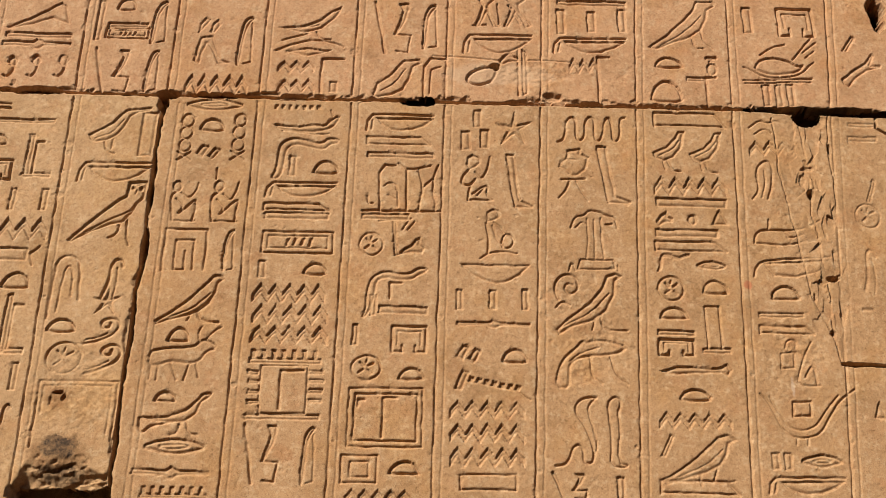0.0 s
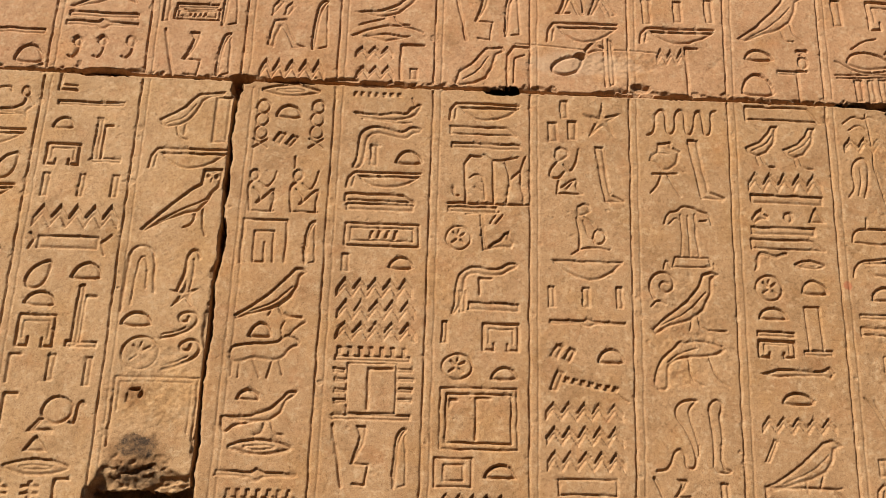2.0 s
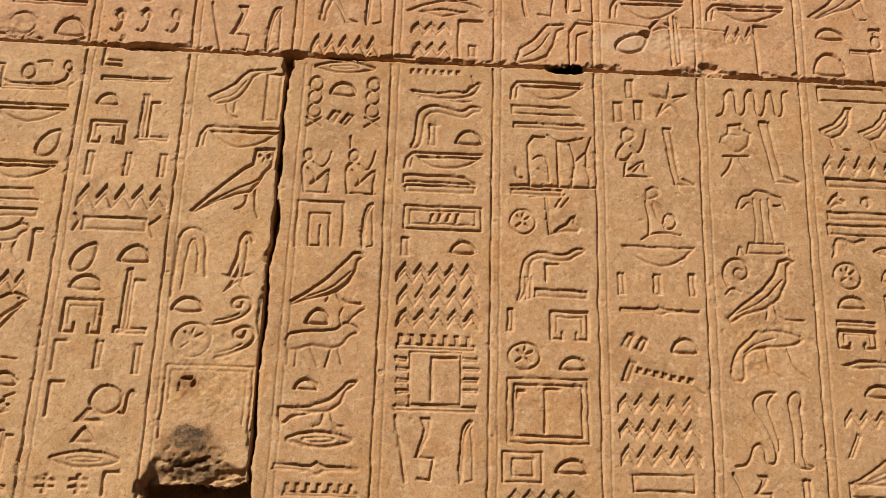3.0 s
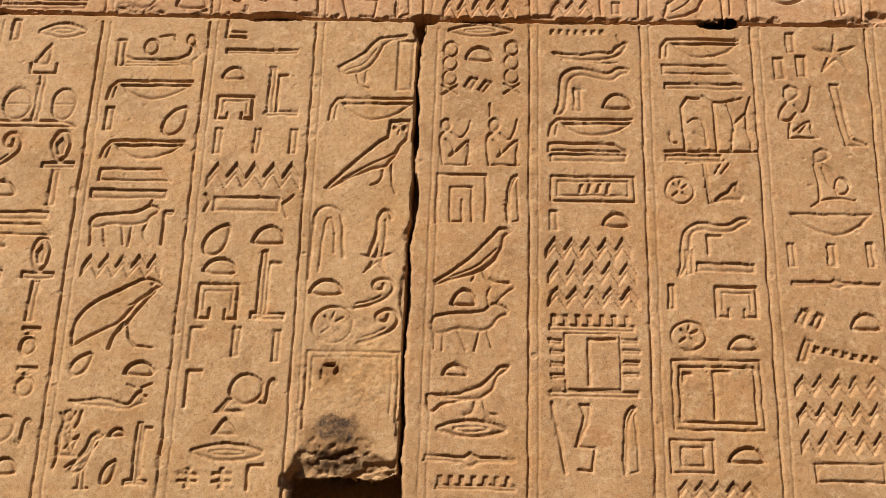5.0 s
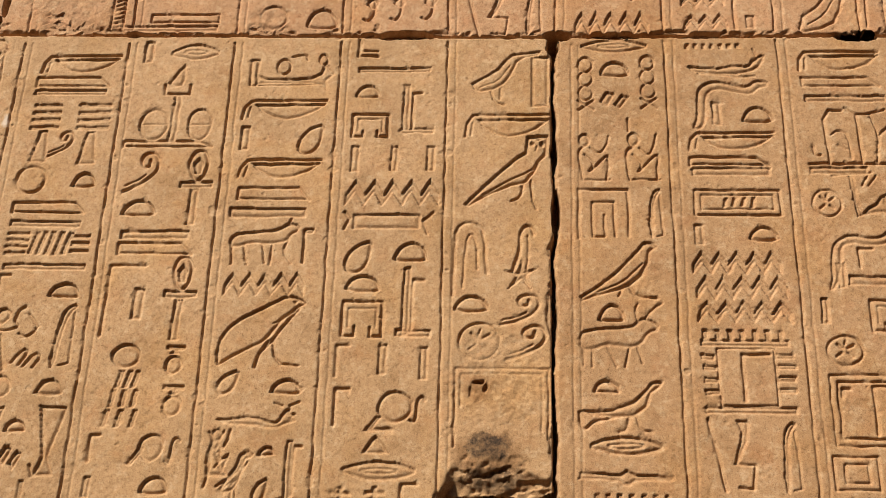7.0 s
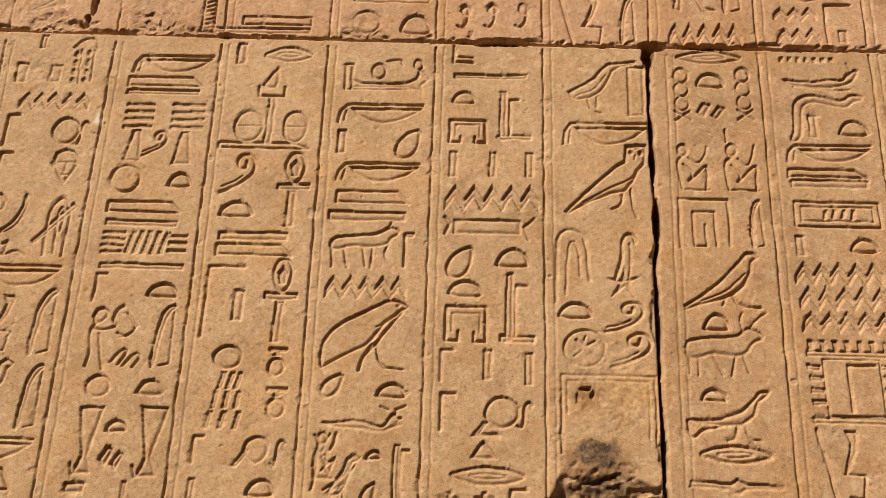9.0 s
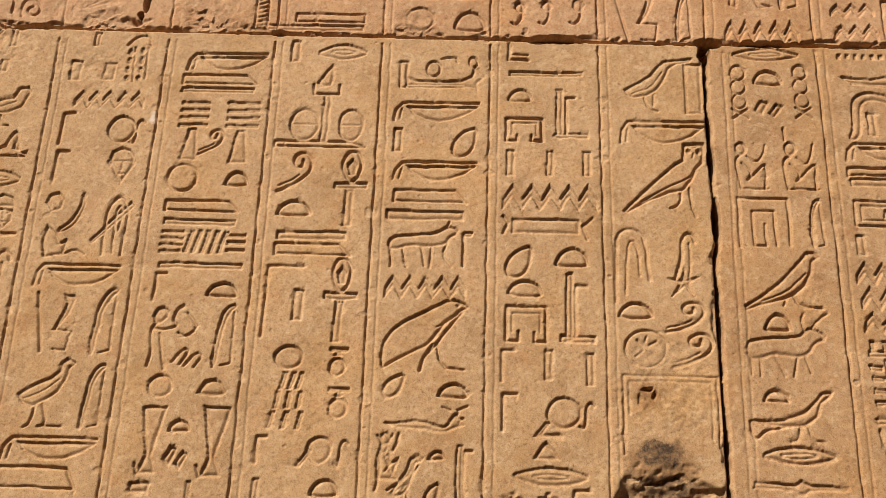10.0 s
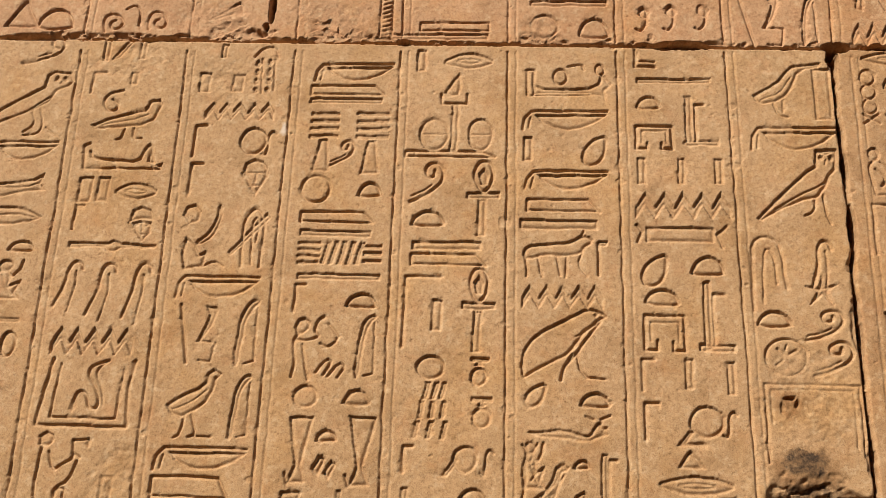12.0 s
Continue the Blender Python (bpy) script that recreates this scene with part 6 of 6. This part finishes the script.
QUADS = np.stack([index[:-1, :-1], index[:-1, 1:], index[1:, 1:], index[1:, :-1]], -1).reshape(-1, 4)
LABELS = OWNER[:-1, :-1].reshape(-1)
# sockets and broken joints open into the hollow behind the facing
shut = np.maximum(np.maximum(CUT[:-1, :-1], CUT[1:, :-1]), np.maximum(CUT[:-1, 1:], CUT[1:, 1:])).reshape(-1) < 0.062
BLOCKQ = BLOCK_OF[:-1, :-1].reshape(-1)
QUADS, LABELS, BLOCKQ = QUADS[shut], LABELS[shut], BLOCKQ[shut]


def sheet(name, quads, material):
    """A mesh of those cells of the relief."""
    used, idx = np.unique(quads, return_inverse=True)
    me = bpy.data.meshes.new(name)
    n = len(quads)
    me.vertices.add(len(used))
    me.vertices.foreach_set("co", VERTS[used].astype(np.float32).ravel())
    me.loops.add(4 * n)
    me.loops.foreach_set("vertex_index", idx.astype(np.int32).ravel())
    me.polygons.add(n)
    me.polygons.foreach_set("loop_start", np.arange(0, 4 * n, 4, dtype=np.int32))
    me.polygons.foreach_set("use_smooth", np.ones(n, bool))
    me.update(calc_edges=True)
    me.normals_split_custom_set_from_vertices(NORMALS[used].tolist())
    me.materials.append(material)
    return me


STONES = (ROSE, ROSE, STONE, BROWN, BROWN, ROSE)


# ---- the setting: wall core, plain courses round the carved face, ground ----
def box_mesh(name, x0, x1, y0, y1, z0, z1, bevel, material):
    bm = bmesh.new()
    bmesh.ops.create_cube(bm, size=1, matrix=Matrix.LocRotScale(((x0 + x1) / 2, (y0 + y1) / 2, (z0 + z1) / 2), None, (x1 - x0, y1 - y0, z1 - z0)))
    if bevel:
        bmesh.ops.bevel(bm, geom=bm.edges[:], offset=bevel, segments=2, profile=0.6, affect="EDGES")
    me = bpy.data.meshes.new(name)
    bm.to_mesh(me)
    bm.free()
    me.materials.append(material)
    return me


wall = tagged(new("wall_north", box_mesh("wall_north", -6.0, 4.4, 2.90, 3.9, -0.1, 5.30, 0, STONE)), "sunlit tan sandstone temple wall covered in carved columns of signs", "wall", kind="structure")
blocks = []
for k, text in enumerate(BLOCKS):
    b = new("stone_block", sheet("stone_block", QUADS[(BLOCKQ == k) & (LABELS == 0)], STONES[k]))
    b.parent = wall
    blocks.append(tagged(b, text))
order = np.argsort(LABELS, kind="stable")
starts = np.searchsorted(LABELS[order], np.arange(len(NAMES) + 1))
for k in range(1, len(NAMES)):
    mine = order[starts[k]:starts[k + 1]]
    if len(mine) < 4:
        continue
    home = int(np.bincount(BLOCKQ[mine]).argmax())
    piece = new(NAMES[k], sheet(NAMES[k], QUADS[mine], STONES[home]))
    piece.parent = blocks[home]
    if NAMES[k] != "column_line":
        tagged(piece, NAMES[k][7:].replace("_", " ") + (" sign carved deep into the sandstone" if home == 2 else " sign carved in shallow sunk relief"))


def plain_block(x0, x1, z0, z1):
    new("stone_block", box_mesh("stone_block", x0 + 0.002, x1 - 0.002, FACE + 0.001, 2.895, z0 + 0.002, z1 - 0.002, 0.008, STONE)).parent = wall


# rims that close the carved face back to the core
for x0, x1, z0, z1 in ((X0 - 1.6, X0, Z0, 3.235), (X0 - 1.2, X0, 3.235, Z1), (X1, X1 + 1.5, Z0, 3.205), (X1, X1 + 1.9, 3.205, Z1)):
    plain_block(x0, x1, z0, z1)
for row, (z0, z1) in enumerate(((0.0, 1.07), (1.07, Z0), (Z1, 4.25), (4.25, 5.28))):
    if row == 1:
        # a notch broken out under the owl column, unseen, so its hollow stays dark
        for x0, x1, top in ((-5.9, -4.1, z1), (-4.1, -2.6, z1), (-2.6, -1.012, z1), (-1.012, -0.815, 1.93), (-0.815, 0.9, z1), (0.9, 2.7, z1), (2.7, 4.3, z1)):
            plain_block(x0, x1, z0, top)
        continue
    x = -5.9
    while x < 4.2:
        w = min(1.5 + 0.5 * random.random(), 4.3 - x)
        plain_block(x, x + w, z0, z1)
        x += w
for x0, x1 in ((-5.9, X0 - 1.6), (X1 + 1.9, 4.3)):
    plain_block(x0, x1, Z0, Z1)
plain_block(X1 + 1.5, X1 + 1.9, Z0, 3.205)
plain_block(X0 - 1.6, X0 - 1.2, 3.235, Z1)

# plain wall added unseen behind the camera, to cut sky fill and ground bounce
back = tagged(new("unseen_wall_south", box_mesh("unseen_wall_south", -14.0, 12.0, -5.3, -4.3, -0.1, 6.4, 0.02, STONE)), "unseen plain sandstone wall added to cut sky and bounce light", "wall", kind="structure")

bm = bmesh.new()
bmesh.ops.create_grid(bm, x_segments=60, y_segments=60, size=1)
for v in bm.verts:
    for a in (0, 1):
        v.co[a] = math.copysign(abs(v.co[a]) ** 3 * 1500, v.co[a])
    far = max(abs(v.co.x), abs(v.co.y))
    v.co.z = 0.05 * noise.noise(v.co * 0.35) * (0.3 if far < 8 else 1.0) - 0.02
me = bpy.data.meshes.new("ground")
bm.to_mesh(me)
bm.free()
me.materials.append(SAND)
tagged(new("ground", me), "dry dark sand before the temple wall", "ground", kind="structure")
